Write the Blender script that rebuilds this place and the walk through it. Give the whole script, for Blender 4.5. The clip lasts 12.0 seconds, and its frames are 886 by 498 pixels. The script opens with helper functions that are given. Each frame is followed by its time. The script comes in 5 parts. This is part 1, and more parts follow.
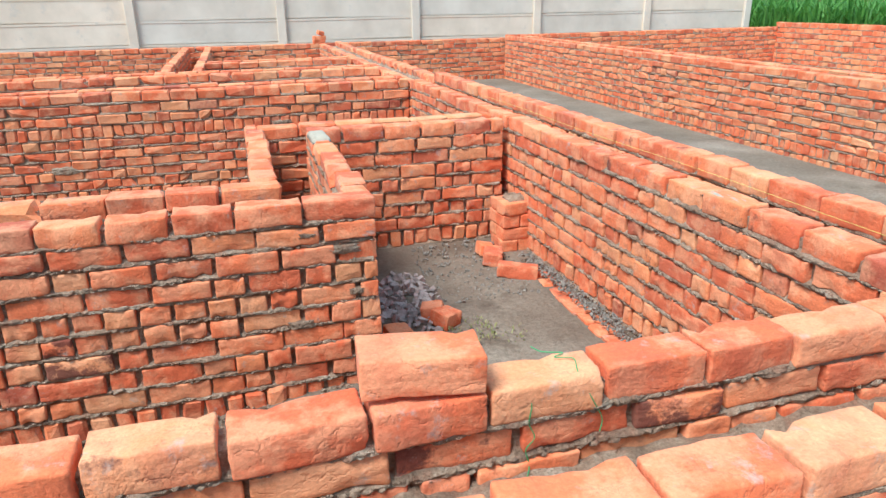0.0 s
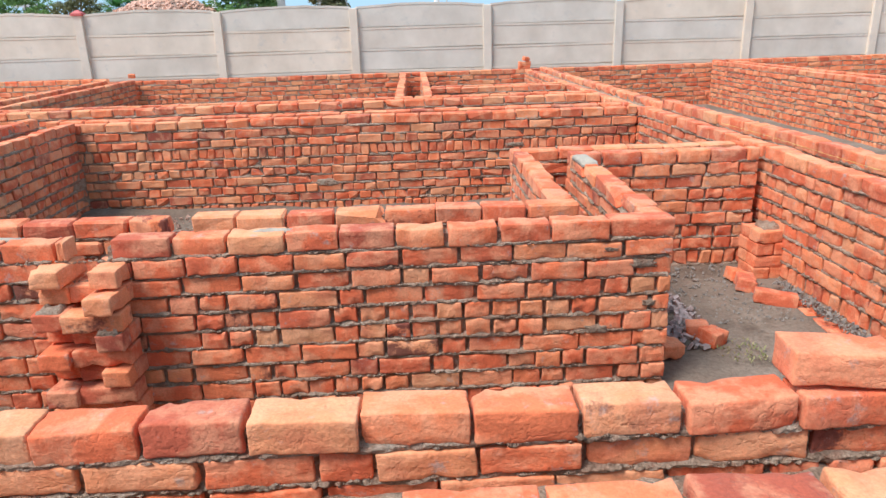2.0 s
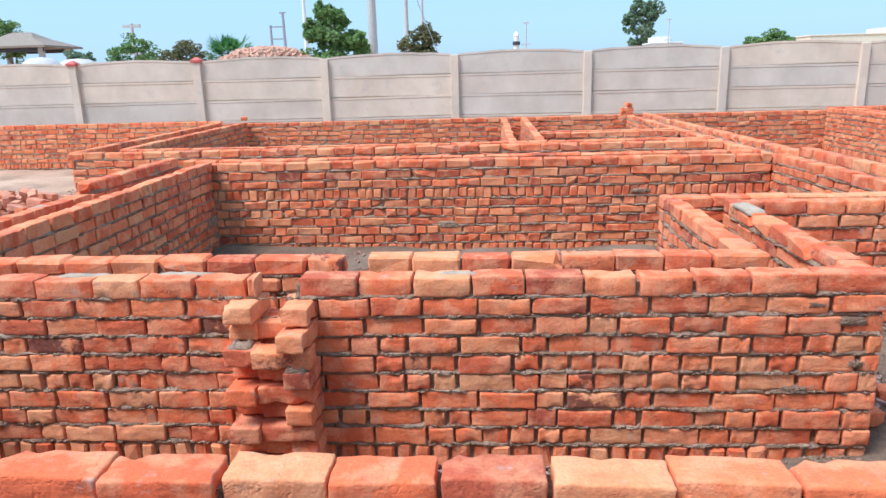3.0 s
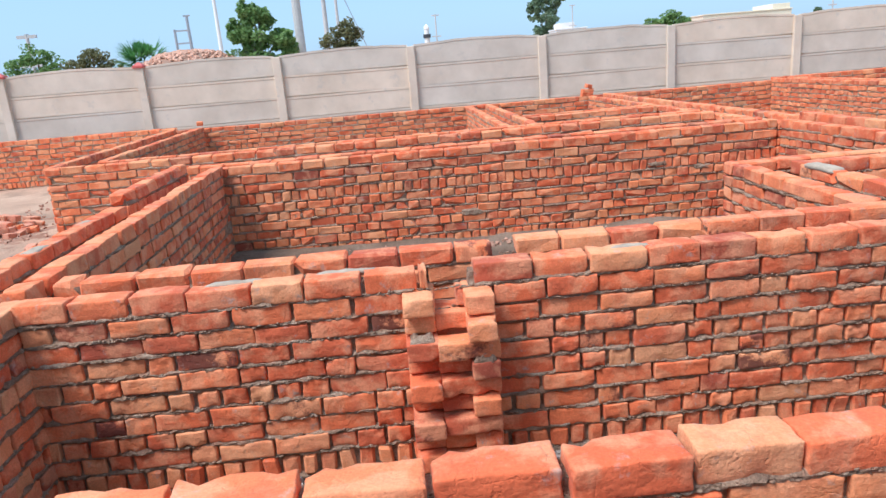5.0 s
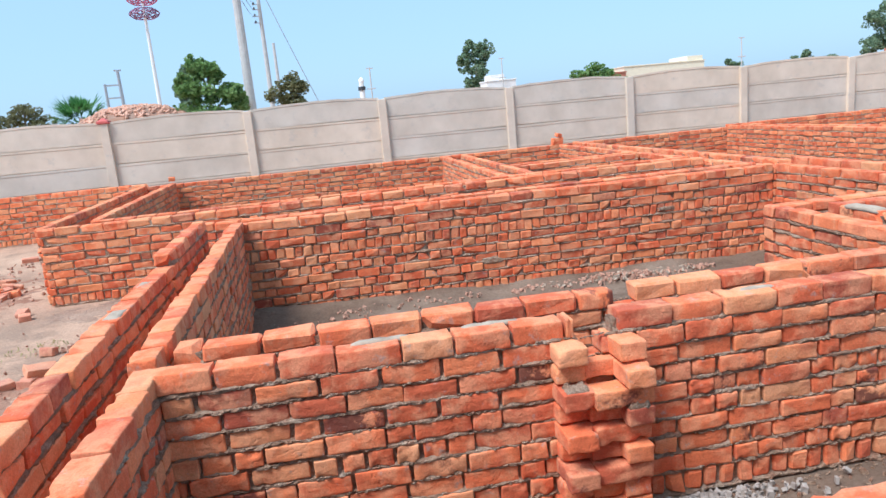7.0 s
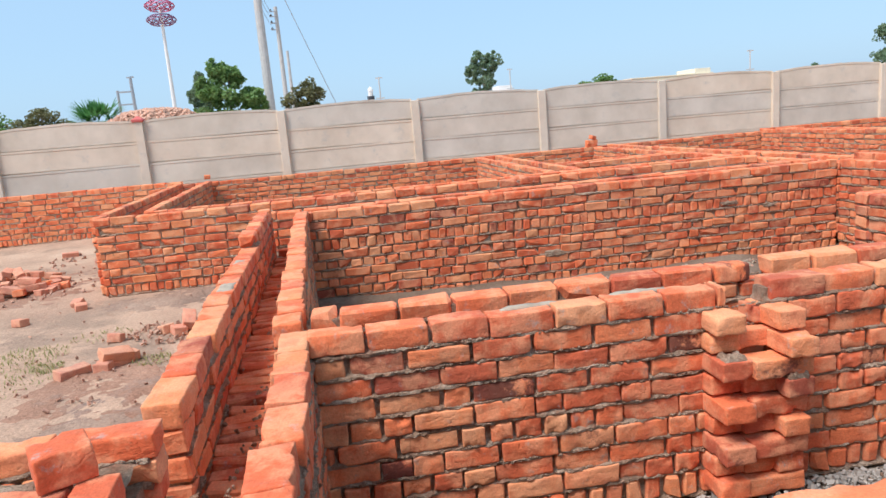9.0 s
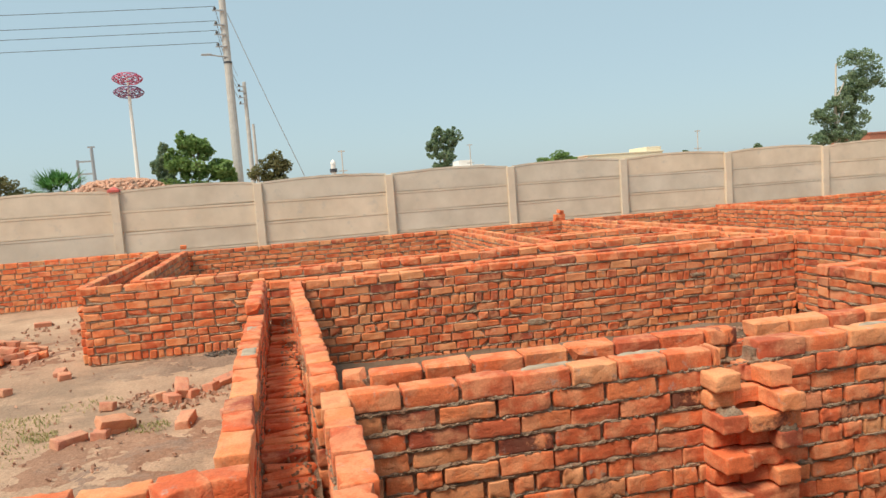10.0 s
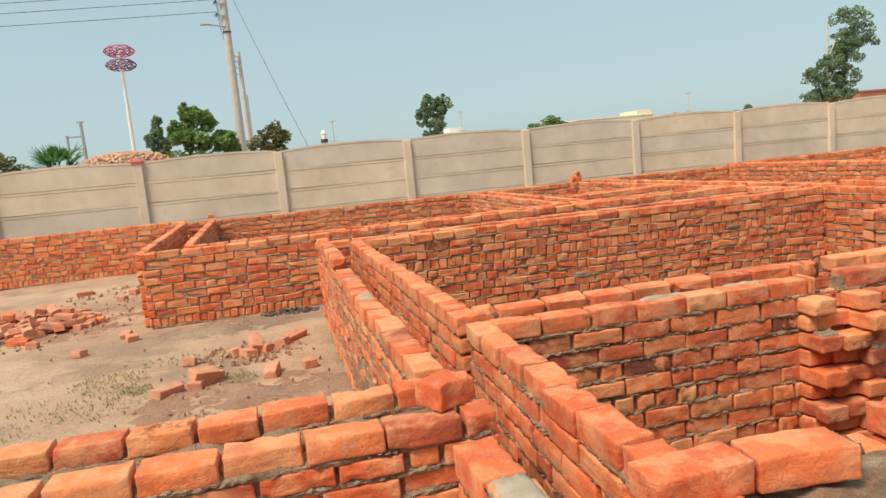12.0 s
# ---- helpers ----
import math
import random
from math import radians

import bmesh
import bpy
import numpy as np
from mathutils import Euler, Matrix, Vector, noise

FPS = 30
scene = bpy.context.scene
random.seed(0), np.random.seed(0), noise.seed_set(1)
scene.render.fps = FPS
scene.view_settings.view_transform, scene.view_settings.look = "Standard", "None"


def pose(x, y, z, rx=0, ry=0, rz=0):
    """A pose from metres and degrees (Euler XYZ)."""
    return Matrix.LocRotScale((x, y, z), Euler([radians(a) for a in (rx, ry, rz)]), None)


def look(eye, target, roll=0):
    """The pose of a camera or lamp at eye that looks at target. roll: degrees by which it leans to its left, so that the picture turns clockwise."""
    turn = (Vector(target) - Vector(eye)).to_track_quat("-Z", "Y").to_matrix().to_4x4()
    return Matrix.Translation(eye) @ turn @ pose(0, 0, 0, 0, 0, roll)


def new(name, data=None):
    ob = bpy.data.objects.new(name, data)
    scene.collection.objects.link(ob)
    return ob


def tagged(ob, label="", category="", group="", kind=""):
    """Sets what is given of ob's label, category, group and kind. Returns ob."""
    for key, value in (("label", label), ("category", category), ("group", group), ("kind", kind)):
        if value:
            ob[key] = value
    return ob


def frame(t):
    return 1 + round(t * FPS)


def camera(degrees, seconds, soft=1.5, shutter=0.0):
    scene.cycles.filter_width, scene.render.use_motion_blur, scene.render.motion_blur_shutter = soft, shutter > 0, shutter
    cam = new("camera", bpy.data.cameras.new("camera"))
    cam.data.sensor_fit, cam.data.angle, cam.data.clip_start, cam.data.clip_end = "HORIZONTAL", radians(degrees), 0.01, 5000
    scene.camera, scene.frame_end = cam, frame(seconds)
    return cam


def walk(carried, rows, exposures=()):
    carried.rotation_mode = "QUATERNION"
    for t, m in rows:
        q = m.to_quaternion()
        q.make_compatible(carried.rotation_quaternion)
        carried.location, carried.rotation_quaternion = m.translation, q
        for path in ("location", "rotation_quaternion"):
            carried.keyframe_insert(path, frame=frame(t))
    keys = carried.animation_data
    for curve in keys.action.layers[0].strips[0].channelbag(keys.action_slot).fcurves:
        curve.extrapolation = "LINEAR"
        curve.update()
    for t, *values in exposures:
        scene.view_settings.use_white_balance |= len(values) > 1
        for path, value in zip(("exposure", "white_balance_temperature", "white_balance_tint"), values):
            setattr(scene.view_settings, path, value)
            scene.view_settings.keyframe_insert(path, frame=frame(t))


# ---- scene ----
cam = camera(66.3, 12.0)
PATH = [
    (0, (0.064, 0.079, 1.533), (0.595, 1.879, 0.84), -0.8),
    (0.5, (0.048, 0.078, 1.536), (0.612, 1.873, 0.858), -2.2),
    (1, (-0.024, 0.06, 1.54), (0.542, 1.857, 0.869), -2.0),
    (1.5, (-0.275, -0.043, 1.567), (0.238, 1.774, 0.908), -1.7),
    (1.9, (-0.529, -0.146, 1.615), (-0.377, 1.745, 0.983), -2.1),
    (2, (-0.58, -0.144, 1.619), (-0.506, 1.754, 0.994), -1.7),
    (2.5, (-0.795, -0.119, 1.629), (-0.827, 1.802, 1.072), 2.1),
    (3, (-1.075, -0.072, 1.621), (-1.205, 1.86, 1.123), -1.6),
    (3.5, (-1.385, -0.128, 1.624), (-1.508, 1.806, 1.131), -2.2),
    (3.7, (-1.515, -0.167, 1.623), (-1.612, 1.774, 1.15), -2.4),
    (5.3, (-2.258, -0.003, 1.598), (-2.083, 1.915, 1.058), -4.4),
    (5.5, (-2.357, -0.042, 1.597), (-2.113, 1.866, 1.049), -3.7),
    (6, (-2.586, -0.096, 1.649), (-2.276, 1.799, 1.09), -3.4),
    (6.5, (-2.775, 0.013, 1.663), (-2.49, 1.938, 1.201), -3.9),
    (6.7, (-2.858, 0.051, 1.7), (-2.573, 1.992, 1.31), -5.2),
    (8.3, (-3.361, 0.1, 1.579), (-2.997, 1.999, 1.067), -3.4),
    (8.5, (-3.418, 0.128, 1.568), (-3.045, 2.033, 1.088), -3.2),
    (9, (-3.558, 0.2, 1.545), (-3.271, 2.144, 1.174), -4.8),
    (9.5, (-3.701, 0.176, 1.593), (-3.428, 2.135, 1.297), -3.2),
    (10, (-3.882, -0.018, 1.588), (-3.458, 1.929, 1.416), -4.1),
    (10.5, (-4.035, -0.105, 1.568), (-3.634, 1.845, 1.375), -3.6),
    (11, (-4.191, -0.083, 1.55), (-3.747, 1.856, 1.338), -3.6),
    (11.5, (-4.372, -0.088, 1.565), (-3.891, 1.842, 1.352), -4.7),
    (12, (-4.576, -0.165, 1.554), (-4.135, 1.768, 1.289), -5.4),
]
walk(cam, [(t, look(eye, target, roll)) for t, eye, target, roll in PATH], [(0.0, 0.41, 5350, 0), (1.0, 0.27, 5400, 4), (1.5, 0.28, 5500, 6), (2.5, 0.26, 5550, 10), (3.5, 0.27, 5400, 12), (5.5, 0.16, 5600, 12), (6.5, 0.22, 5500, 11), (8.3, 0.15, 5850, 12), (9.0, 0.11, 5900, 12), (9.6, 0.02, 6300, 11), (10.0, -0.06, 7250, 9), (12.0, -0.09, 7400, 8)])

# ---- world, sun, exposure ----
SUN_AZ, SUN_EL = radians(238), radians(57)      # compass-like angle from +y towards +x
world = bpy.data.worlds.new("hazy_sky")
scene.world = world
world.use_nodes = True
wn, wl = world.node_tree.nodes, world.node_tree.links
wn.clear()
sky = wn.new("ShaderNodeTexSky")
sky.sky_type = 'NISHITA'
sky.sun_disc = False
sky.sun_elevation, sky.sun_rotation = SUN_EL, SUN_AZ
sky.air_density, sky.dust_density, sky.ozone_density = 1.0, 1.6, 1.5
bg = wn.new("ShaderNodeBackground")
bg.inputs["Strength"].default_value = 0.116
wo = wn.new("ShaderNodeOutputWorld")
haze = wn.new("ShaderNodeMix")                    # even, thick haze over the whole sky
haze.data_type = 'RGBA'
haze.inputs[0].default_value = 0.66
haze.inputs[7].default_value = (4.7, 6.8, 8.3, 1)
wl.new(sky.outputs[0], haze.inputs[6])
wl.new(haze.outputs[2], bg.inputs[0])
wl.new(bg.outputs[0], wo.inputs[0])
sun = new("sun", bpy.data.lights.new("sun", "SUN"))
sun.data.energy, sun.data.angle, sun.data.color = 4.25, radians(24), (1.0, 0.93, 0.84)
sd = Vector((math.sin(SUN_AZ) * math.cos(SUN_EL), math.cos(SUN_AZ) * math.cos(SUN_EL), math.sin(SUN_EL)))
sun.matrix_world = look(sd * 50, (0, 0, 0))


# ---- materials ----
def mat(name):
    m = bpy.data.materials.new(name)
    m.use_nodes = True
    nt = m.node_tree
    return m, nt, nt.nodes["Principled BSDF"]


def nd(nt, kind, **kw):
    n = nt.nodes.new(kind)
    for k, v in kw.items():
        n.inputs[k].default_value = v
    return n


def ramp(nt, src, stops, smooth=False):
    r = nt.nodes.new("ShaderNodeValToRGB")
    r.color_ramp.interpolation = 'EASE' if smooth else 'LINEAR'
    els = r.color_ramp.elements
    while len(els) < len(stops):
        els.new(0.5)
    for e, (p, c) in zip(els, stops):
        e.position = p
        e.color = (*c, 1) if len(c) == 3 else c
    nt.links.new(src, r.inputs[0])
    return r


def mix(nt, fac, a, b, blend='MIX'):
    m = nt.nodes.new("ShaderNodeMix")
    m.data_type = 'RGBA'
    m.blend_type = blend
    for v, i in ((fac, 0), (a, 6), (b, 7)):
        if hasattr(v, "links"):
            nt.links.new(v, m.inputs[i])
        elif i == 0:
            m.inputs[0].default_value = v
        else:
            m.inputs[i].default_value = (*v, 1)
    return m.outputs[2]


def noise_tex(nt, vec, scale, detail=4.0, rough=0.55):
    n = nd(nt, "ShaderNodeTexNoise", Scale=scale, Detail=detail, Roughness=rough)
    if vec is not None:
        nt.links.new(vec, n.inputs["Vector"])
    return n.outputs[0]


def bump(nt, bsdf, layers):
    prev = None
    for h, strength, dist in layers:
        b = nd(nt, "ShaderNodeBump", Strength=strength, Distance=dist)
        nt.links.new(h, b.inputs["Height"])
        if prev:
            nt.links.new(prev, b.inputs["Normal"])
        prev = b.outputs[0]
    nt.links.new(prev, bsdf.inputs["Normal"])


def coords(nt, per_object=True):
    tc = nt.nodes.new("ShaderNodeTexCoord")
    if not per_object:
        return tc.outputs["Object"], None
    oi = nt.nodes.new("ShaderNodeObjectInfo")
    mul = nt.nodes.new("ShaderNodeVectorMath")
    mul.operation = 'MULTIPLY_ADD'
    cmb = nt.nodes.new("ShaderNodeCombineXYZ")
    for i in range(3):
        nt.links.new(oi.outputs["Random"], cmb.inputs[i])
    nt.links.new(cmb.outputs[0], mul.inputs[0])
    mul.inputs[1].default_value = (37.0, 61.0, 83.0)
    nt.links.new(tc.outputs["Object"], mul.inputs[2])
    return mul.outputs[0], oi.outputs["Random"]


def brick_material(name, joined=False, dusty=0.0, burnt=False):
    m, nt, b = mat(name)
    vec, rnd = coords(nt, not joined)
    if joined:
        g = nt.nodes.new("ShaderNodeNewGeometry")
        rnd = g.outputs["Random Per Island"]
    base = ramp(nt, rnd, [(0.0, (0.34, 0.078, 0.045)), (0.03, (0.45, 0.10, 0.052)), (0.07, (0.58, 0.13, 0.058)),
                          (0.22, (0.67, 0.135, 0.052)), (0.46, (0.745, 0.168, 0.064)), (0.66, (0.78, 0.205, 0.080)),
                          (0.85, (0.79, 0.265, 0.108)), (0.97, (0.755, 0.30, 0.135)), (1.0, (0.66, 0.29, 0.135))])
    # firing clouds: redder and paler zones in one brick
    cloud = ramp(nt, noise_tex(nt, vec, 8.0, 6.0, 0.62), [(0.45, (0, 0, 0)), (0.57, (1, 1, 1))])
    c = mix(nt, cloud.outputs[0], base.outputs[0], (0.84, 0.40, 0.21))
    half = nt.nodes.new("ShaderNodeMix")
    half.data_type = 'RGBA'
    half.inputs[0].default_value = 0.50
    nt.links.new(base.outputs[0], half.inputs[6])
    nt.links.new(c, half.inputs[7])
    c = half.outputs[2]
    red = ramp(nt, noise_tex(nt, vec, 6.0, 3.0), [(0.52, (0, 0, 0)), (0.70, (0.55, 0.55, 0.55))])
    c = mix(nt, red.outputs[0], c, (0.52, 0.105, 0.05))
    # over-burnt dark spots on a few bricks
    burn = ramp(nt, noise_tex(nt, vec, 4.6, 7.0, 0.72), [(0.47, (0, 0, 0)), (0.53, (0.88, 0.88, 0.88))] if burnt else [(0.58, (0, 0, 0)), (0.66, (0.88, 0.88, 0.88))])
    pick = nd(nt, "ShaderNodeMath")
    pick.operation = 'MULTIPLY'
    nt.links.new(rnd, pick.inputs[0])
    pick.inputs[1].default_value = 23.7
    part_of = nd(nt, "ShaderNodeMath")
    part_of.operation = 'FRACT'
    nt.links.new(pick.outputs[0], part_of.inputs[0])
    few = ramp(nt, part_of.outputs[0], [(0.0, (1, 1, 1)), (0.02, (1, 1, 1))] if burnt else [(0.84, (0, 0, 0)), (0.90, (1, 1, 1))]).outputs[0]
    c = mix(nt, mix(nt, 1.0, burn.outputs[0], few, 'MULTIPLY'), c, (0.15, 0.045, 0.034))
    # grey mortar smears and dust
    smear = ramp(nt, noise_tex(nt, vec, 14.0, 6.0, 0.7), [(0.60, (0, 0, 0)), (0.70, (0.6, 0.6, 0.6))])
    c = mix(nt, smear.outputs[0], c, (0.42, 0.36, 0.31))
    if dusty:
        c = mix(nt, dusty, c, (0.56, 0.36, 0.26))
    grain = ramp(nt, noise_tex(nt, vec, 120.0, 3.0, 0.7), [(0.3, (0.82, 0.80, 0.78)), (0.7, (1.09, 1.09, 1.09))])
    c = mix(nt, 1.0, c, grain.outputs[0], 'MULTIPLY')
    nt.links.new(c, b.inputs["Base Color"])
    b.inputs["Roughness"].default_value = 0.92
    b.inputs["Specular IOR Level"].default_value = 0.2
    # creases that run along the brick, pits and fine grain
    mp = nt.nodes.new("ShaderNodeMapping")
    mp.inputs["Scale"].default_value = (6.0, 11.0, 15.0)
    nt.links.new(vec, mp.inputs["Vector"])
    crease = noise_tex(nt, mp.outputs[0], 1.0, 5.0, 0.6)
    pits = ramp(nt, noise_tex(nt, vec, 55.0, 3.0, 0.6), [(0.28, (0, 0, 0)), (0.42, (1, 1, 1))]).outputs[0]
    # thin cracks and folds of the moulded clay
    wob = nt.nodes.new("ShaderNodeVectorMath")
    wob.operation = 'MULTIPLY_ADD'
    nv = nd(nt, "ShaderNodeTexNoise", Scale=16.0, Detail=4.0, Roughness=0.6)
    nt.links.new(vec, nv.inputs["Vector"])
    nt.links.new(nv.outputs[1], wob.inputs[0])
    wob.inputs[1].default_value = (0.09, 0.09, 0.09)
    nt.links.new(vec, wob.inputs[2])
    vor = nd(nt, "ShaderNodeTexVoronoi", Scale=8.0)
    vor.feature = 'DISTANCE_TO_EDGE'
    nt.links.new(wob.outputs[0], vor.inputs["Vector"])
    line = ramp(nt, vor.outputs["Distance"], [(0.0, (0, 0, 0)), (0.035, (1, 1, 1))]).outputs[0]
    where = ramp(nt, noise_tex(nt, vec, 9.0, 2.0), [(0.46, (1, 1, 1)), (0.60, (0, 0, 0))]).outputs[0]
    cracks = mix(nt, where, line, (1, 1, 1))
    bump(nt, b, [(crease, 0.6, 0.012), (noise_tex(nt, vec, 20.0, 5.0, 0.6), 0.55, 0.012), (cracks, 0.32, 0.005), (pits, 0.35, 0.004), (noise_tex(nt, vec, 190.0, 3.0, 0.7), 0.16, 0.003)])
    b.inputs["Sheen Weight"].default_value = 0.06
    b.inputs["Sheen Roughness"].default_value = 0.55
    b.inputs["Sheen Tint"].default_value = (1.0, 0.82, 0.66, 1)
    return m


def ground_material(name, stops, patch, patch_at, scale=0.6):
    m, nt, b = mat(name)
    vec, _ = coords(nt, False)
    c = ramp(nt, noise_tex(nt, vec, scale, 6.0, 0.6), stops).outputs[0]
    p = ramp(nt, noise_tex(nt, vec, scale * 1.9, 5.0, 0.65), [(patch_at, (0, 0, 0)), (patch_at + 0.12, (1, 1, 1))]).outputs[0]
    c = mix(nt, p, c, patch)
    g = ramp(nt, noise_tex(nt, vec, 45.0, 4.0, 0.75), [(0.3, (0.72, 0.71, 0.70)), (0.7, (1.15, 1.15, 1.15))]).outputs[0]
    c = mix(nt, 1.0, c, g, 'MULTIPLY')
    nt.links.new(c, b.inputs["Base Color"])
    b.inputs["Roughness"].default_value = 0.95
    b.inputs["Specular IOR Level"].default_value = 0.108
    bump(nt, b, [(noise_tex(nt, vec, 7.0, 6.0, 0.65), 0.7, 0.05), (noise_tex(nt, vec, 60.0, 4.0, 0.7), 0.6, 0.012)])
    return m


def simple(name, col, var=0.15, scale=8.0, rough=0.8, metal=0.0, bumpd=0.004, per_object=False):
    m, nt, b = mat(name)
    vec, _ = coords(nt, per_object)
    lo, hi = tuple(x * (1 - var) for x in col), tuple(min(1, x * (1 + var)) for x in col)
    c = ramp(nt, noise_tex(nt, vec, scale, 6.0, 0.65), [(0.3, lo), (0.7, hi)]).outputs[0]
    nt.links.new(c, b.inputs["Base Color"])
    b.inputs["Roughness"].default_value, b.inputs["Metallic"].default_value = rough, metal
    bump(nt, b, [(noise_tex(nt, vec, scale * 8, 4.0, 0.7), 0.5, bumpd)])
    return m


def leaf_material(name, a, c_):
    m, nt, b = mat(name)
    g = nt.nodes.new("ShaderNodeNewGeometry")
    c = ramp(nt, g.outputs["Random Per Island"], [(0.0, a), (1.0, c_)]).outputs[0]
    nt.links.new(c, b.inputs["Base Color"])
    b.inputs["Roughness"].default_value = 0.6
    thin = nt.nodes.new("ShaderNodeBsdfTranslucent")
    nt.links.new(c, thin.inputs[0])
    both = nt.nodes.new("ShaderNodeMixShader")
    both.inputs[0].default_value = 0.4
    nt.links.new(b.outputs[0], both.inputs[1])
    nt.links.new(thin.outputs[0], both.inputs[2])
    nt.links.new(both.outputs[0], nt.nodes["Material Output"].inputs[0])
    return m


def concrete_material():
    m, nt, b = mat("precast_concrete")
    vec, rnd = coords(nt, True)
    c = ramp(nt, noise_tex(nt, vec, 1.3, 6.0, 0.6), [(0.3, (0.585, 0.49, 0.385)), (0.7, (0.76, 0.655, 0.53))]).outputs[0]
    tint = ramp(nt, rnd, [(0.0, (0.90, 0.92, 0.94)), (1.0, (1.05, 1.0, 0.95))]).outputs[0]
    c = mix(nt, 1.0, c, tint, 'MULTIPLY')
    st = ramp(nt, noise_tex(nt, vec, 3.7, 5.0, 0.7), [(0.58, (0, 0, 0)), (0.75, (0.6, 0.6, 0.6))]).outputs[0]
    c = mix(nt, st, c, (0.46, 0.42, 0.37))
    nt.links.new(c, b.inputs["Base Color"])
    b.inputs["Roughness"].default_value = 0.9
    bump(nt, b, [(noise_tex(nt, vec, 30.0, 5.0, 0.7), 0.4, 0.006)])
    return m


def mortar_material():
    m, nt, b = mat("cement_mortar")
    vec, _ = coords(nt, False)
    c = ramp(nt, noise_tex(nt, vec, 9.0, 7.0, 0.68), [(0.32, (0.27, 0.17, 0.115)), (0.5, (0.46, 0.315, 0.215)), (0.68, (0.62, 0.475, 0.35))]).outputs[0]
    red = ramp(nt, noise_tex(nt, vec, 17.0, 4.0, 0.6), [(0.5, (0, 0, 0)), (0.66, (0.6, 0.6, 0.6))]).outputs[0]
    c = mix(nt, red, c, (0.42, 0.19, 0.115))
    g = ramp(nt, noise_tex(nt, vec, 150.0, 4.0, 0.75), [(0.3, (0.62, 0.60, 0.58)), (0.7, (1.2, 1.2, 1.2))]).outputs[0]
    c = mix(nt, 1.0, c, g, 'MULTIPLY')
    nt.links.new(c, b.inputs["Base Color"])
    b.inputs["Roughness"].default_value = 0.97
    b.inputs["Specular IOR Level"].default_value = 0.1
    bump(nt, b, [(noise_tex(nt, vec, 45.0, 5.0, 0.7), 0.9, 0.03), (noise_tex(nt, vec, 220.0, 4.0, 0.7), 0.8, 0.008)])
    return m


BRICK = brick_material("fired_clay_brick")
BRICK_D = brick_material("dusty_fired_brick", False, 0.5)
BRICK_B = brick_material("over_burnt_brick", burnt=True)
BRICK_J = brick_material("fired_clay_brick_rows", True)
# Pale salmon that puts distance haze into the colour of the far heap.
HAZED_BRICK = simple("haze_paled_brick", (0.62, 0.36, 0.25), 0.25, 3.0, 0.95, 0, 0.01)
MORTAR = mortar_material()
CEMENT = simple("cement_slurry", (0.40, 0.32, 0.235), 0.28, 10.0, 0.9, 0, 0.006)
SAND = ground_material("sandy_ground", [(0.3, (0.39, 0.245, 0.168)), (0.52, (0.53, 0.355, 0.245)), (0.75, (0.66, 0.475, 0.34))], (0.35, 0.24, 0.17), 0.50, 0.55)
SOIL = ground_material("grey_site_soil", [(0.3, (0.17, 0.13, 0.095)), (0.52, (0.25, 0.195, 0.145)), (0.75, (0.37, 0.305, 0.24))], (0.15, 0.115, 0.085), 0.58, 0.9)
BROWN = ground_material("brown_site_soil", [(0.3, (0.145, 0.098, 0.068)), (0.5, (0.21, 0.15, 0.107)), (0.74, (0.31, 0.24, 0.178))], (0.14, 0.098, 0.07), 0.56, 1.2)
PALE_DEBRIS = simple("pale_mortar_debris", (0.38, 0.33, 0.28), 0.3, 25.0, 0.95, 0, 0.006)
RUBBLE = simple("dusty_rubble", (0.44, 0.25, 0.17), 0.5, 22.0, 0.95, 0, 0.008)
DAMP = ground_material("damp_sand", [(0.3, (0.28, 0.18, 0.13)), (0.52, (0.37, 0.25, 0.18)), (0.75, (0.47, 0.335, 0.245))], (0.26, 0.175, 0.13), 0.56, 1.1)
DUST = ground_material("brick_dust_soil", [(0.3, (0.30, 0.16, 0.105)), (0.7, (0.42, 0.25, 0.17))], (0.33, 0.225, 0.17), 0.5, 1.3)
GRAVEL = simple("grey_gravel", (0.25, 0.205, 0.165), 0.4, 30.0, 0.9)
STONE = simple("pale_stone_chips", (0.40, 0.30, 0.26), 0.5, 20.0, 0.9)
DARK_GRAVEL = simple("dark_gravel", (0.14, 0.11, 0.09), 0.45, 30.0, 0.95)
CONC = concrete_material()
POLE = simple("pole_concrete", (0.52, 0.50, 0.47), 0.12, 5.0, 0.85)
STEEL = simple("galvanised_steel", (0.42, 0.43, 0.44), 0.1, 5.0, 0.5, 0.7)
REDPAINT = simple("red_paint", (0.55, 0.11, 0.09), 0.15, 14.0, 0.6)
MAGENTA = simple("magenta_ring_paint", (0.50, 0.13, 0.22), 0.2, 9.0, 0.5)
PURPLE = simple("dark_purple_paint", (0.27, 0.13, 0.22), 0.2, 9.0, 0.5)
WHITE = simple("white_render", (0.80, 0.78, 0.74), 0.05, 1.0, 0.85)
CREAM = simple("cream_render", (0.78, 0.70, 0.52), 0.06, 1.0, 0.85)
DARK = simple("dark_opening", (0.05, 0.05, 0.055), 0.1, 3.0, 0.4)
RED_WALL = simple("far_brick_wall", (0.42, 0.17, 0.11), 0.2, 3.0, 0.9)
BARK = simple("bark", (0.28, 0.23, 0.18), 0.3, 9.0, 0.95, 0, 0.02)
PALEBARK = simple("pale_eucalyptus_bark", (0.55, 0.50, 0.43), 0.2, 6.0, 0.9)
LEAF = leaf_material("mango_leaf", (0.12, 0.23, 0.06), (0.29, 0.42, 0.14))
# LEAF_D is paled and greyed: distance haze put into the leaf colour.
LEAF_D = leaf_material("hazed_eucalyptus_leaf", (0.14, 0.22, 0.12), (0.27, 0.36, 0.21))
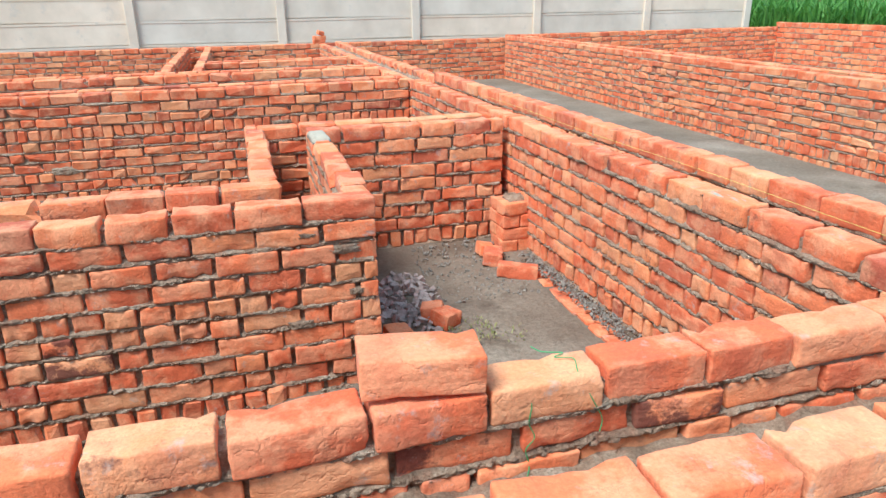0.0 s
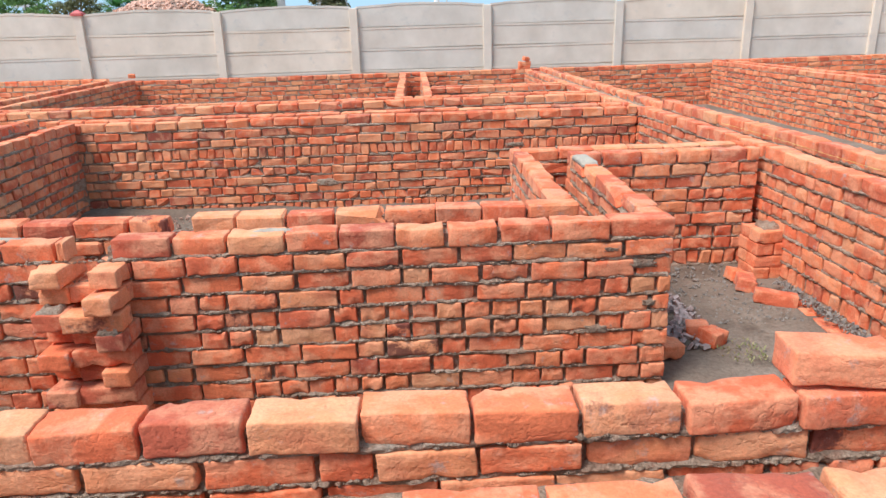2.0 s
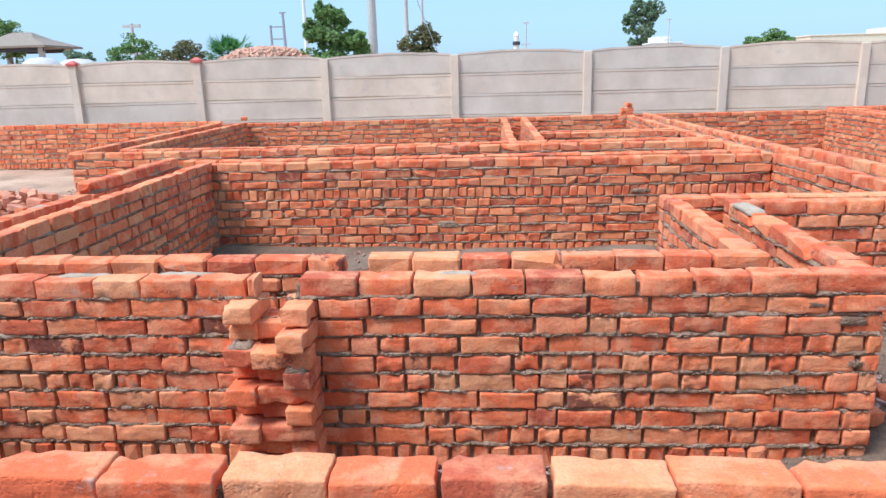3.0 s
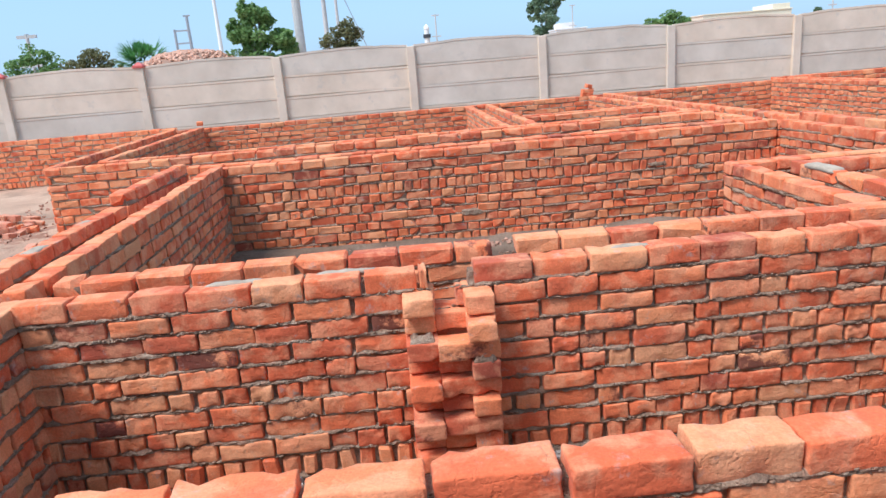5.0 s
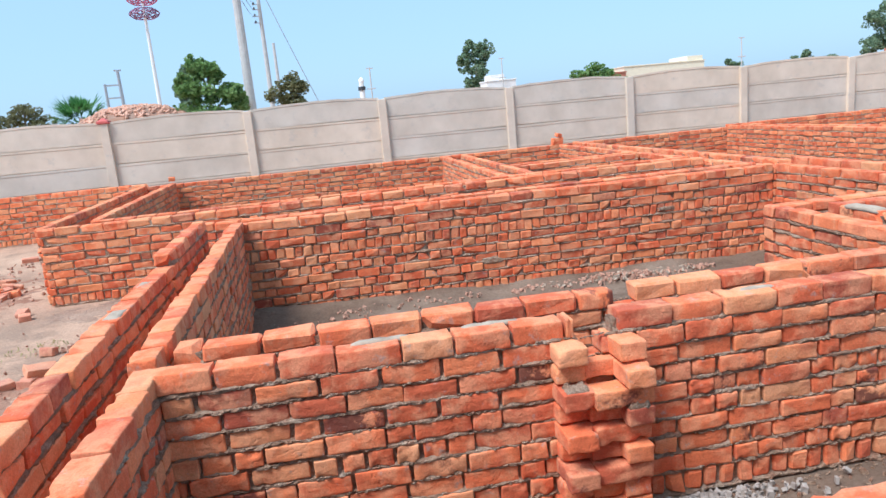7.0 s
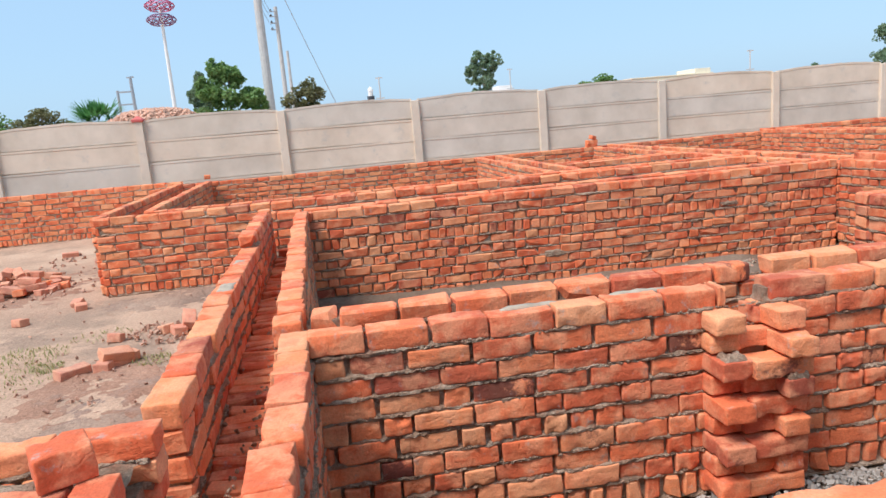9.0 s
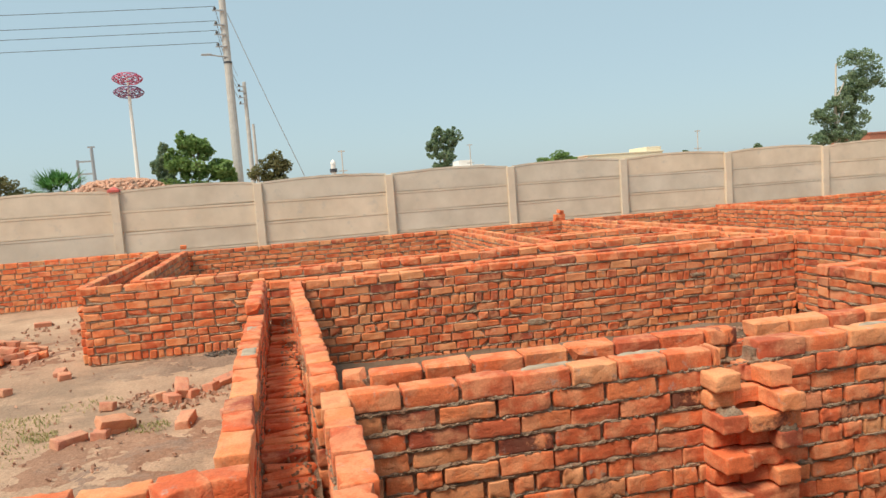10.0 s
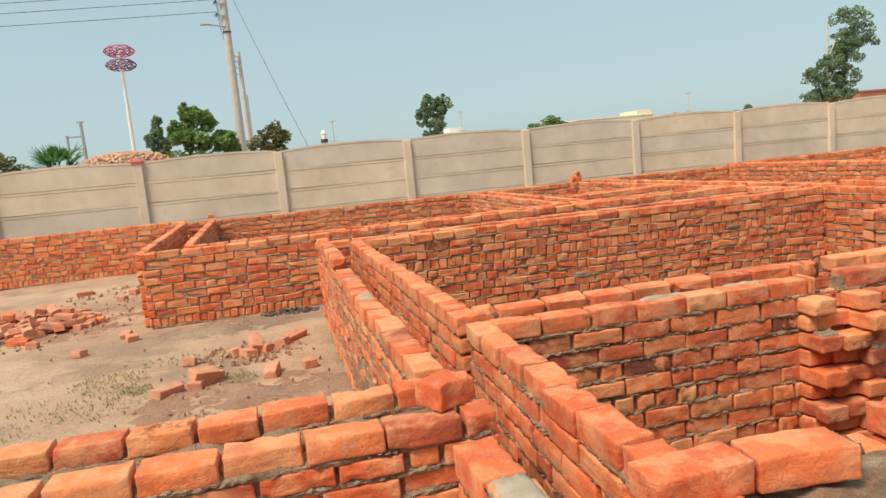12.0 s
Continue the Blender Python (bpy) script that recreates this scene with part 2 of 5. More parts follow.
LEAF_B = leaf_material("brownish_leaf", (0.14, 0.14, 0.06), (0.26, 0.25, 0.11))
PALM = leaf_material("palm_leaf", (0.06, 0.18, 0.05), (0.13, 0.32, 0.09))
CROP = leaf_material("crop_blade", (0.06, 0.17, 0.02), (0.16, 0.33, 0.05))
GRASS = leaf_material("dry_grass", (0.22, 0.22, 0.07), (0.42, 0.37, 0.16))
THREAD_G = simple("green_thread", (0.04, 0.32, 0.10), 0.1, 20.0, 0.5)
THREAD_Y = simple("yellow_line", (0.72, 0.60, 0.14), 0.1, 20.0, 0.5)
WIRE = simple("cable_black", (0.06, 0.06, 0.065), 0.1, 5.0, 0.5)

rng = random.Random(7)


# ---- mesh helpers ----
def part(name, bm, material, parent=None, label="", kind=""):
    me = bpy.data.meshes.new(name)
    bm.to_mesh(me)
    bm.free()
    me.materials.append(material)
    ob = new(name, me)
    if parent is not None:
        ob.parent = parent
    if label:
        ob["label"] = label
    if kind:
        ob["kind"] = kind
    return ob


def empty(name, x, y, z, rz=0.0):
    ob = new(name)
    ob.matrix_world = pose(x, y, z, 0, 0, rz)
    return ob


def add_box(bm, x0, x1, y0, y1, z0, z1, bev=0.0):
    vs = [bm.verts.new((x, y, z)) for z in (z0, z1) for y in (y0, y1) for x in (x0, x1)]
    fs = [bm.faces.new([vs[i] for i in f]) for f in ((0, 2, 3, 1), (4, 5, 7, 6), (0, 1, 5, 4), (2, 6, 7, 3), (0, 4, 6, 2), (1, 3, 7, 5))]
    if bev:
        es = list({e for f in fs for e in f.edges})
        bmesh.ops.bevel(bm, geom=es, offset=bev, segments=2, affect='EDGES', profile=0.6)


def add_tube(bm, pts, radii, n=8, cap=True):
    rings = []
    for i, p in enumerate(pts):
        p = Vector(p)
        a, b_ = Vector(pts[max(i - 1, 0)]), Vector(pts[min(i + 1, len(pts) - 1)])
        d = (b_ - a).normalized()
        u = d.orthogonal().normalized()
        if i and rings:
            u = (last_u - d * last_u.dot(d)).normalized()
        last_u = u
        v = d.cross(u)
        r = radii[i] if hasattr(radii, "__len__") else radii
        rings.append([bm.verts.new(p + (u * math.cos(2 * math.pi * k / n) + v * math.sin(2 * math.pi * k / n)) * r) for k in range(n)])
    for a, b_ in zip(rings, rings[1:]):
        for k in range(n):
            bm.faces.new((a[k], a[(k + 1) % n], b_[(k + 1) % n], b_[k]))
    if cap:
        bm.faces.new(rings[0][::-1])
        bm.faces.new(rings[-1])


def brick_verts(sx, sy, sz, r, cham=0.007, jit=0.004):
    """A worn brick: a box with uneven chamfers, 24 corners."""
    out = {}
    for cx in (-1, 1):
        for cy in (-1, 1):
            for cz in (-1, 1):
                c = Vector((cx * sx / 2 + r.uniform(-jit, jit), cy * sy / 2 + r.uniform(-jit, jit), cz * sz / 2 + r.uniform(-jit, jit) * 0.7))
                k = cham * r.uniform(0.6, 1.9) * (3.0 if r.random() < 0.07 else 1.0)
                for ax in range(3):
                    v = c.copy()
                    for o in range(3):
                        if o != ax:
                            v[o] -= (cx, cy, cz)[o] * k * r.uniform(0.7, 1.2)
                    out[(cx, cy, cz, ax)] = v
    return out


def brick_faces():
    f = []
    s = (-1, 1)
    for ax in range(3):
        a, b_ = [o for o in range(3) if o != ax]
        for sg in s:
            loop = []
            for pa, pb in ((-1, -1), (1, -1), (1, 1), (-1, 1)):
                c = [0, 0, 0]
                c[ax], c[a], c[b_] = sg, pa, pb
                loop.append((*c, ax))
            flip = (sg > 0) == (ax == 1)
            f.append(loop[::-1] if flip else loop)
    for ax in range(3):
        a, b_ = [o for o in range(3) if o != ax]
        for pa in s:
            for pb in s:
                def k(e, w):
                    c = [0, 0, 0]
                    c[ax], c[a], c[b_] = e, pa, pb
                    return (*c, w)
                f.append([k(-1, a), k(1, a), k(1, b_), k(-1, b_)])
    for cx in s:
        for cy in s:
            for cz in s:
                f.append([(cx, cy, cz, 0), (cx, cy, cz, 1), (cx, cy, cz, 2)])
    return f


BF = brick_faces()
CORNERS = [(x, y, z, a) for x in (-1, 1) for y in (-1, 1) for z in (-1, 1) for a in range(3)]
KI = {k: i for i, k in enumerate(CORNERS)}
BFI = [[KI[k] for k in f] for f in BF]


def brick_mesh(name, sx, sy, sz, r, cham=0.008, jit=0.0055):
    vs = brick_verts(sx, sy, sz, r, cham, jit)
    me = bpy.data.meshes.new(name)
    me.from_pydata([vs[k] for k in CORNERS], [], BFI)
    bm = bmesh.new()
    bm.from_mesh(me)
    bmesh.ops.recalc_face_normals(bm, faces=bm.faces)
    bm.to_mesh(me)
    bm.free()
    me.materials.append(BRICK)
    return me


def worn_mesh(name, sx, sy, sz, r):
    """A finer worn brick, hand-moulded: warped faces, ragged edges, chipped corners, a few folds."""
    bm = bmesh.new()
    add_box(bm, -sx / 2, sx / 2, -sy / 2, sy / 2, -sz / 2, sz / 2)
    bmesh.ops.bevel(bm, geom=bm.edges[:], offset=r.uniform(0.004, 0.007), segments=2, affect='EDGES', profile=0.5)
    bmesh.ops.subdivide_edges(bm, edges=[e for e in bm.edges if e.calc_length() > 0.04], cuts=6, use_grid_fill=True)
    off = Vector((r.uniform(0, 90), r.uniform(0, 90), r.uniform(0, 90)))
    chips = [(Vector((r.choice((-1, 1)) * sx / 2 * r.uniform(0.1, 1), r.choice((-1, 1)) * sy / 2, r.choice((-1, 1)) * sz / 2)), r.uniform(0.018, 0.038)) for _ in range(6)]
    folds = [(r.uniform(-0.5, 0.5) * sx, r.uniform(-0.6, 0.6), r.uniform(0.002, 0.005)) for _ in range(2)]
    shear, sag = r.uniform(-0.04, 0.04), r.uniform(-0.003, 0.003)
    for v in bm.verts:
        c = v.co.copy()
        n = noise.noise_vector(c * 6 + off) * 0.0030 + noise.noise_vector(c * 24 + off) * 0.0024 + noise.noise_vector(c * 60 + off) * 0.0022
        n.x += shear * c.z
        n.z += sag * (1 - (2 * c.x / sx) ** 2)
        for p, rad in chips:
            d = (c - p).length
            if d < rad:
                n -= Vector((c.x * 0.4, c.y, c.z)).normalized() * (rad - d) * 0.32
        for x0, tilt, depth in folds:
            if c.y < 0:
                d = abs(c.x - x0 - tilt * c.z + 0.012 * noise.noise(c * 30 + off))
                n.y += depth * max(0.0, 1 - d / 0.012)
        v.co += n
    me = bpy.data.meshes.new(name)
    bm.to_mesh(me)
    bm.free()
    for p in me.polygons:
        p.use_smooth = True
    me.materials.append(BRICK)
    return me


BR = {"S": [brick_mesh("stretcher", 0.229, 0.112, 0.075, rng) for _ in range(10)],
      "H": [brick_mesh("header", 0.112, 0.112, 0.075, rng) for _ in range(8)],
      "K": [brick_mesh("soldier", 0.074, 0.112, 0.108, rng) for _ in range(6)]}
WORN = [worn_mesh("worn_stretcher", 0.232, 0.114, 0.078, rng) for _ in range(16)]
WORN_H = [worn_mesh("worn_half", 0.114, 0.114, 0.078, rng) for _ in range(8)]
DUST_S, DUST_H = [m.copy() for m in WORN[:5]], [m.copy() for m in WORN_H]
for m in DUST_S + DUST_H:
    m.materials[0] = BRICK_D
BURNT_S, BURNT_H = [m.copy() for m in WORN[:4]], [m.copy() for m in WORN_H[:3]]
for m in BURNT_S + BURNT_H:
    m.materials[0] = BRICK_B
PITCH = {"S": 0.241, "H": 0.121, "K": 0.086}
WALLS = []


def wave(x, z, off):
    """Courses that are not quite level."""
    return 0.006 * noise.noise((x * 1.6 + off, z * 4.0, 1.7)) * min(1.0, max(0.0, z) * 5)


def brick_wall(name, p0, p1, z0, z1, label, pattern="SSSSHSHSK", skip=None, near=300, worn=0, shift=0.0, th=0.112, size=1.0):
    """One half-brick skin: the mortar core is the wall; its bricks are laid on it at the end of the file."""
    p0, p1 = Vector((*p0, z0)), Vector((*p1, z0))
    d = p1 - p0
    L, ang = d.length, math.degrees(math.atan2(d.y, d.x))
    nk = pattern.count("K")
    hs = (z1 - z0 - 0.115 * nk) / (len(pattern) - nk)
    rows, z = [], z1 - z0
    for c in pattern:
        h = 0.115 if c == "K" else hs
        rows.append((c, z - h, h))
        z -= h
    r = random.Random(name)
    bm = bmesh.new()
    close = bool(worn) or name.startswith(("wall_1_", "wall_2", "wall_3", "wall_8_front"))
    nx = max(2, int(L / (0.014 if close else 0.05)))
    off = r.uniform(0, 99)
    # mortar core with ragged beds
    zs = []
    for c, zb, h in rows:
        core = 0.035 if close else 0.043
        zs += [(zb + h - 0.020, core), (zb + 0.018, core), (zb + 0.011, 0.046), (zb + 0.004, 0.056), (zb - 0.005, 0.055), (zb - 0.012, 0.045)]
    zs = sorted(set(zs))
    top_cut = zs[-1][0] - 0.012
    grid = {}
    for side in (-1, 1):
        for i in range(nx + 1):
            for j, (zz, w) in enumerate(zs):
                x = L * i / nx
                bed = w > 0.044
                n = (noise.noise((x * 11 + off, zz * 9, side * 5.0)) * 0.012 + noise.noise((x * 42 + off, zz * 60, side * 5.0)) * 0.009 + r.uniform(-0.003, 0.003)) * (1.0 if bed else 0.5)
                zc = min(zz + (noise.noise((x * 16, zz * 3 + off, side * 3.0)) * 0.004 if bed else 0.0) + wave(x, zz, off), top_cut)
                if skip:
                    if skip[0] - 0.06 < x < skip[1] + 0.06:
                        zc = min(zc, rows[skip[2] - 1][1] - 0.01)
                grid[side, i, j] = bm.verts.new((min(max(x, 0.022), L - 0.022), side * (w * th / 0.112 + n), zc))
    m = len(zs) - 1
    for i in range(nx):
        for j in range(m):
            bm.faces.new((grid[-1, i, j], grid[-1, i + 1, j], grid[-1, i + 1, j + 1], grid[-1, i, j + 1]))
            bm.faces.new((grid[1, i, j], grid[1, i, j + 1], grid[1, i + 1, j + 1], grid[1, i + 1, j]))
        bm.faces.new((grid[-1, i, m], grid[-1, i + 1, m], grid[1, i + 1, m], grid[1, i, m]))
    for i, fl in ((0, False), (nx, True)):
        for j in range(m):
            q = (grid[-1, i, j], grid[-1, i, j + 1], grid[1, i, j + 1], grid[1, i, j])
            bm.faces.new(q if not fl else q[::-1])
    ob = part(name, bm, MORTAR)
    ob.matrix_world = pose(p0.x, p0.y, z0, 0, 0, ang)
    tagged(ob, label, "wall", kind="structure")
    WALLS.append((ob, L, rows, r, skip, near, worn, shift, th / 0.112, size, off))
    return ob


# ---- ground ----
def ground_height(x, y):
    return -0.075 + 0.025 * noise.noise((x * 0.45, y * 0.45, 0.3)) + 0.012 * noise.noise((x * 1.7, y * 1.7, 4.0))


def sheet(name, x0, x1, y0, y1, step, zf, material, label, category="ground", rag=0.0):
    bm = bmesh.new()
    nx, ny = max(1, int((x1 - x0) / step)), max(1, int((y1 - y0) / step))
    g = [[bm.verts.new((x0 + (x1 - x0) * i / nx, y0 + (y1 - y0) * j / ny, zf(x0 + (x1 - x0) * i / nx, y0 + (y1 - y0) * j / ny))) for j in range(ny + 1)] for i in range(nx + 1)]
    for i in range(nx):
        for j in range(ny):
            f = bm.faces.new((g[i][j], g[i + 1][j], g[i + 1][j + 1], g[i][j + 1]))
            f.smooth = True
    return tagged(part(name, bm, material), label, category, kind="structure")


bm = bmesh.new()
xs = [-3000, -400, -90, -45] + [-26 + 0.4 * i for i in range(110)] + [45, 90, 400, 3000]
ys = [-3000, -400, -60, -20] + [-4 + 0.4 * i for i in range(52)] + [30, 60, 400, 4000]
gv = [[bm.verts.new((x, y, (ground_height(x, y) if abs(x) < 26 and -5 < y < 18 else -0.08) - (0.25 if -4.0 < x < 1.9 and 1.0 < y < 6.9 else 0.0))) for y in ys] for x in xs]
for i in range(len(xs) - 1):
    for j in range(len(ys) - 1):
        bm.faces.new((gv[i][j], gv[i + 1][j], gv[i + 1][j + 1], gv[i][j + 1])).smooth = True
tagged(part("ground", bm, SAND), "pale sandy building-site ground with scattered damp patches", "ground", kind="structure")


def floor_z(base, amp=0.03):
    return lambda x, y: base + amp * noise.noise((x * 1.3, y * 1.3, 7.0)) + 0.4 * amp * noise.noise((x * 5, y * 5, 2.0))


def bank(x, y):
    """Soil heaped along the back wall."""
    u = min(max((y - 6.0 - 0.18 * noise.noise((x * 1.1, 3.0, 1.0))) / 0.55, 0.0), 1.0)
    return u * u * (3 - 2 * u) * (0.045 + 0.04 * noise.noise((x * 1.7, y * 2, 9.0))) + 0.012 * noise.noise((x * 9, y * 9, 5.0)) * u


def room_floor(x, y):
    u = min(max((0.75 - x) / 1.3, 0.0), 1.0)
    return floor_z(0.0, 0.025)(x, y) - 0.10 * u * u * (3 - 2 * u)


sheet("floor_1", -3.85, 1.95, 0.9, 4.4, 0.08, lambda x, y: room_floor(x, y), BROWN, "damp grey soil floor of the small brick room", "floor")
sheet("floor_2", -4.1, 1.9, 3.0, 7.0, 0.07, lambda x, y: floor_z(-0.135 - 0.012 * (x + 2), 0.03)(x, y) + bank(x, y), BROWN, "damp grey soil floor of the large brick room", "floor")
sheet("floor_3", -6.1, 1.9, 8.2, 13.6, 0.25, floor_z(0.0, 0.03), SOIL, "grey soil floor of the far brick rooms", "floor")
sheet("floor_4", 1.9, 5.6, 0.3, 13.6, 0.2, floor_z(-0.04, 0.02), SOIL, "grey soil floor of the long corridor", "floor")

# ---- walls ----
LBL = "orange-red fired brick wall with rough grey mortar joints"
T1 = 0.80


GAP_A = (1.665, 1.775, 2)      # from, to, courses left out


brick_wall("wall_1_front", (-3.73, 2.69), (0.545, 2.69), -0.09, T1, "orange-red brick wall with a toothed slot, bare mortar joints", skip=GAP_A, worn=3, pattern="SSSSHHSHHK")
brick_wall("wall_1_back", (-3.73, 3.02), (0.20, 3.02), 0, T1, "inner orange-red brick skin with rough grey joints", shift=0.1, skip=(1.982, 2.092, 1))
brick_wall("wall_2_west", (0.14, 3.08), (0.14, 4.40), 0, T1, "short brick skin of a hollow double wall", shift=0.05)
brick_wall("wall_2_east", (0.4875, 2.75), (0.4875, 4.19), 0, T1, "short brick skin topped with a cement patch", shift=0.1)
brick_wall("wall_3_front", (0.43, 4.25), (1.70, 4.25), 0, T1, LBL, shift=0.03, worn=3)
brick_wall("wall_3_back", (0.08, 4.46), (1.70, 4.46), 0, T1, LBL, shift=0.15)
brick_wall("wall_4_west", (1.865, 1.15), (1.798, 4.36), 0, T1, "long salmon brick wall beside the small room", pattern="SSHSHHSHK", shift=0.07, worn=3)
brick_wall("wall_4_west_middle", (1.798, 4.362), (1.75, 6.66), -0.18, T1, "salmon brick wall beside the large room", pattern="SSHSHSHSHSK", shift=0.02, worn=1)
brick_wall("wall_4_west_far", (1.75, 6.66), (1.70, 13.45), 0, 0.77, LBL)
brick_wall("wall_4_east", (2.14, 0.9), (2.03, 6.8), 0, 0.84, "outer brick skin with a yellow builder's line", shift=0.12, worn=1)
brick_wall("wall_4_east_far", (2.03, 6.8), (1.99, 13.45), 0, 0.80, LBL)
brick_wall("wall_5_far", (-3.22, 1.140), (2.2, 1.148), 0, 0.85, "close brick wall with an unfinished loose top course", pattern="SSSSSHSHSK", worn=2, shift=0.11, th=0.10)
brick_wall("wall_5_near", (-3.22, 0.80), (2.2, 0.80), 0, 0.85, "close outer brick skin with a bare top course", pattern="SSSSSHSHSK", worn=2, shift=0.02)
brick_wall("wall_5_far_end", (-3.71, 1.157), (-3.225, 1.157), 0, 0.77, "stepped-down end of the close brick wall", worn=2, th=0.10)
brick_wall("wall_5_near_end", (-3.71, 0.80), (-3.225, 0.80), 0, 0.77, "stepped-down end of the close brick wall", worn=2, shift=0.1)
brick_wall("wall_6_east_far", (-3.915, 6.66), (-3.805, 2.80), -0.11, 0.82, "brick skin of a hollow cross wall", pattern="SSSSHSHHSK", shift=0.1, worn=2)
brick_wall("wall_6_east", (-3.77, 2.78), (-3.775, 0.5), -0.09, 0.795, "brick skin of a hollow cross wall, one step lower", worn=3, pattern="SSSSHSHHSK")
brick_wall("wall_6_west_far", (-4.235, 6.64), (-4.205, 5.0), 0, 0.88, "brick skin of a hollow cross wall", shift=0.04)
brick_wall("wall_6_west", (-4.205, 4.98), (-4.14, 2.17), 0, 0.80, "stepped-down brick skin of a hollow cross wall", worn=1)
brick_wall("wall_6_west_near", (-4.17, 1.45), (-4.14, 0.2), 0, 0.83, "brick skin topped with grey cement", worn=1)
brick_wall("wall_7_far", (-9.0, 1.875), (-4.06, 1.875), -0.05, 0.86, "close brick skin beside the sandy plot", pattern="SSSSSSHSHSHSK", worn=2, shift=0.06, size=0.84, th=0.102)
brick_wall("wall_7_near", (-9.0, 1.605), (-4.07, 1.605), -0.05, 0.86, "close brick skin beside the sandy plot", pattern="SSSSSSHSHSHSK", worn=2, shift=0.16, size=0.84, th=0.102)
brick_wall("wall_8_front", (-3.97, 6.72), (1.69, 6.72), -0.16, T1, "brick wall with courses of upright bricks", pattern="SSHKHHSHHK", shift=0.08, near=260)
brick_wall("wall_8_back", (-4.3, 7.03), (1.70, 7.03), 0, T1, LBL, shift=0.1, near=60)
brick_wall("wall_9_front", (-6.22, 8.10), (1.68, 8.10), -0.07, T1, "brick wall facing the sandy plot", shift=0.05, near=220)
brick_wall("wall_9_back", (-5.75, 8.40), (1.68, 8.40), -0.07, T1, LBL, near=60)
brick_wall("wall_10_west", (-6.24, 8.16), (-6.45, 13.5), -0.07, T1, LBL, near=80)
brick_wall("wall_10_east", (-5.75, 8.46), (-5.92, 13.5), -0.07, T1, LBL, near=80)
brick_wall("wall_11_west", (-0.74, 8.46), (-0.72, 13.5), 0, 0.77, LBL, near=80)
brick_wall("wall_11_east", (-0.36, 8.46), (-0.34, 13.5), 0, 0.77, LBL, near=80)
brick_wall("wall_12_front", (-0.30, 9.85), (1.65, 9.85), 0, 0.77, LBL, near=60)
brick_wall("wall_12_back", (-0.30, 10.15), (1.65, 10.15), 0, 0.77, LBL, near=60)
brick_wall("wall_13_west", (-16.0, 13.75), (-6.4, 13.6), -0.07, 0.83, "long far brick wall below the concrete fence", near=200)
brick_wall("wall_13_middle", (-6.4, 13.6), (5.45, 13.6), -0.07, 0.77, "long far brick wall below the concrete fence", near=200)
brick_wall("wall_13_east", (5.45, 13.6), (12.3, 13.8), -0.07, 0.82, "long far brick wall below the concrete fence", near=200)
brick_wall("wall_14_west", (5.45, 13.5), (5.50, 1.2), -0.1, 0.81, "long brick wall along the corridor", pattern="SSHHSHHHKK", near=260)
brick_wall("wall_14_east", (5.78, 13.5), (5.83, 1.2), -0.1, 0.81, LBL, near=60)
brick_wall("wall_15", (12.35, 13.8), (12.9, 5.0), -0.1, 0.92, "far brick wall in front of green crops", near=120)


# ---- fill of the hollow walls ----
def trough(name, x0, x1, y0, y1, z0, z1, material, label):
    bm = bmesh.new()
    lx = x1 - x0 > y1 - y0
    n = max(3, int(max(x1 - x0, y1 - y0) / 0.05))
    m = 4
    top = {}
    for i in range(n + 1):
        for j in range(m + 1):
            u, v = i / n, j / m
            x, y = (x0 + (x1 - x0) * u, y0 + (y1 - y0) * v) if lx else (x0 + (x1 - x0) * v, y0 + (y1 - y0) * u)
            top[i, j] = bm.verts.new((x, y, z1 + 0.03 * noise.noise((x * 14, y * 14, 3.0))))
    for i in range(n):
        for j in range(m):
            bm.faces.new((top[i, j], top[i + 1, j], top[i + 1, j + 1], top[i, j + 1]))
    bmesh.ops.recalc_face_normals(bm, faces=bm.faces)
    if sum(f.normal.z for f in bm.faces) < 0:
        bmesh.ops.reverse_faces(bm, faces=bm.faces)
    add_box(bm, x0, x1, y0, y1, z0, z1 - 0.06)
    return tagged(part(name, bm, material), label, "wall fill", kind="structure")


trough("fill_1", -3.7, 0.43, 2.75, 2.96, 0, 0.50, MORTAR, "rough mortar and rubble fill inside a hollow wall")
trough("fill_2", 0.20, 0.43, 2.96, 4.19, 0, 0.30, MORTAR, "dark rubble fill inside a hollow wall")
trough("fill_3", 1.83, 2.05, 1.15, 13.4, 0, 0.72, MORTAR, "rough mortar fill inside a hollow wall")
trough("fill_4", -3.22, 2.2, 0.86, 1.11, 0, 0.655, MORTAR, "rough mortar fill inside a hollow wall")
trough("fill_9", -3.70, -3.24, 0.86, 1.10, 0, 0.775, MORTAR, "mortar bed under loose bricks")
trough("fill_5", -9.0, -4.1, 1.665, 1.815, 0, 0.80, MORTAR, "rough mortar fill inside a hollow wall")
trough("fill_6", -4.24, -3.86, 0.4, 6.9, 0, 0.42, MORTAR, "dark rubble and brick fill inside a hollow cross wall")
trough("fill_10", -4.21, -4.07, 1.94, 2.30, 0, 0.50, MORTAR, "ragged mortar at a broken wall end")
trough("fill_7", -3.9, 1.7, 6.78, 6.97, 0, 0.6, MORTAR, "rough fill inside a hollow wall")
trough("fill_8", -5.8, 1.7, 8.16, 8.34, 0, 0.6, MORTAR, "rough fill inside a hollow wall")


# ---- concrete fence ----
FY, BAY, P0 = 15.0, 2.82, 1.09


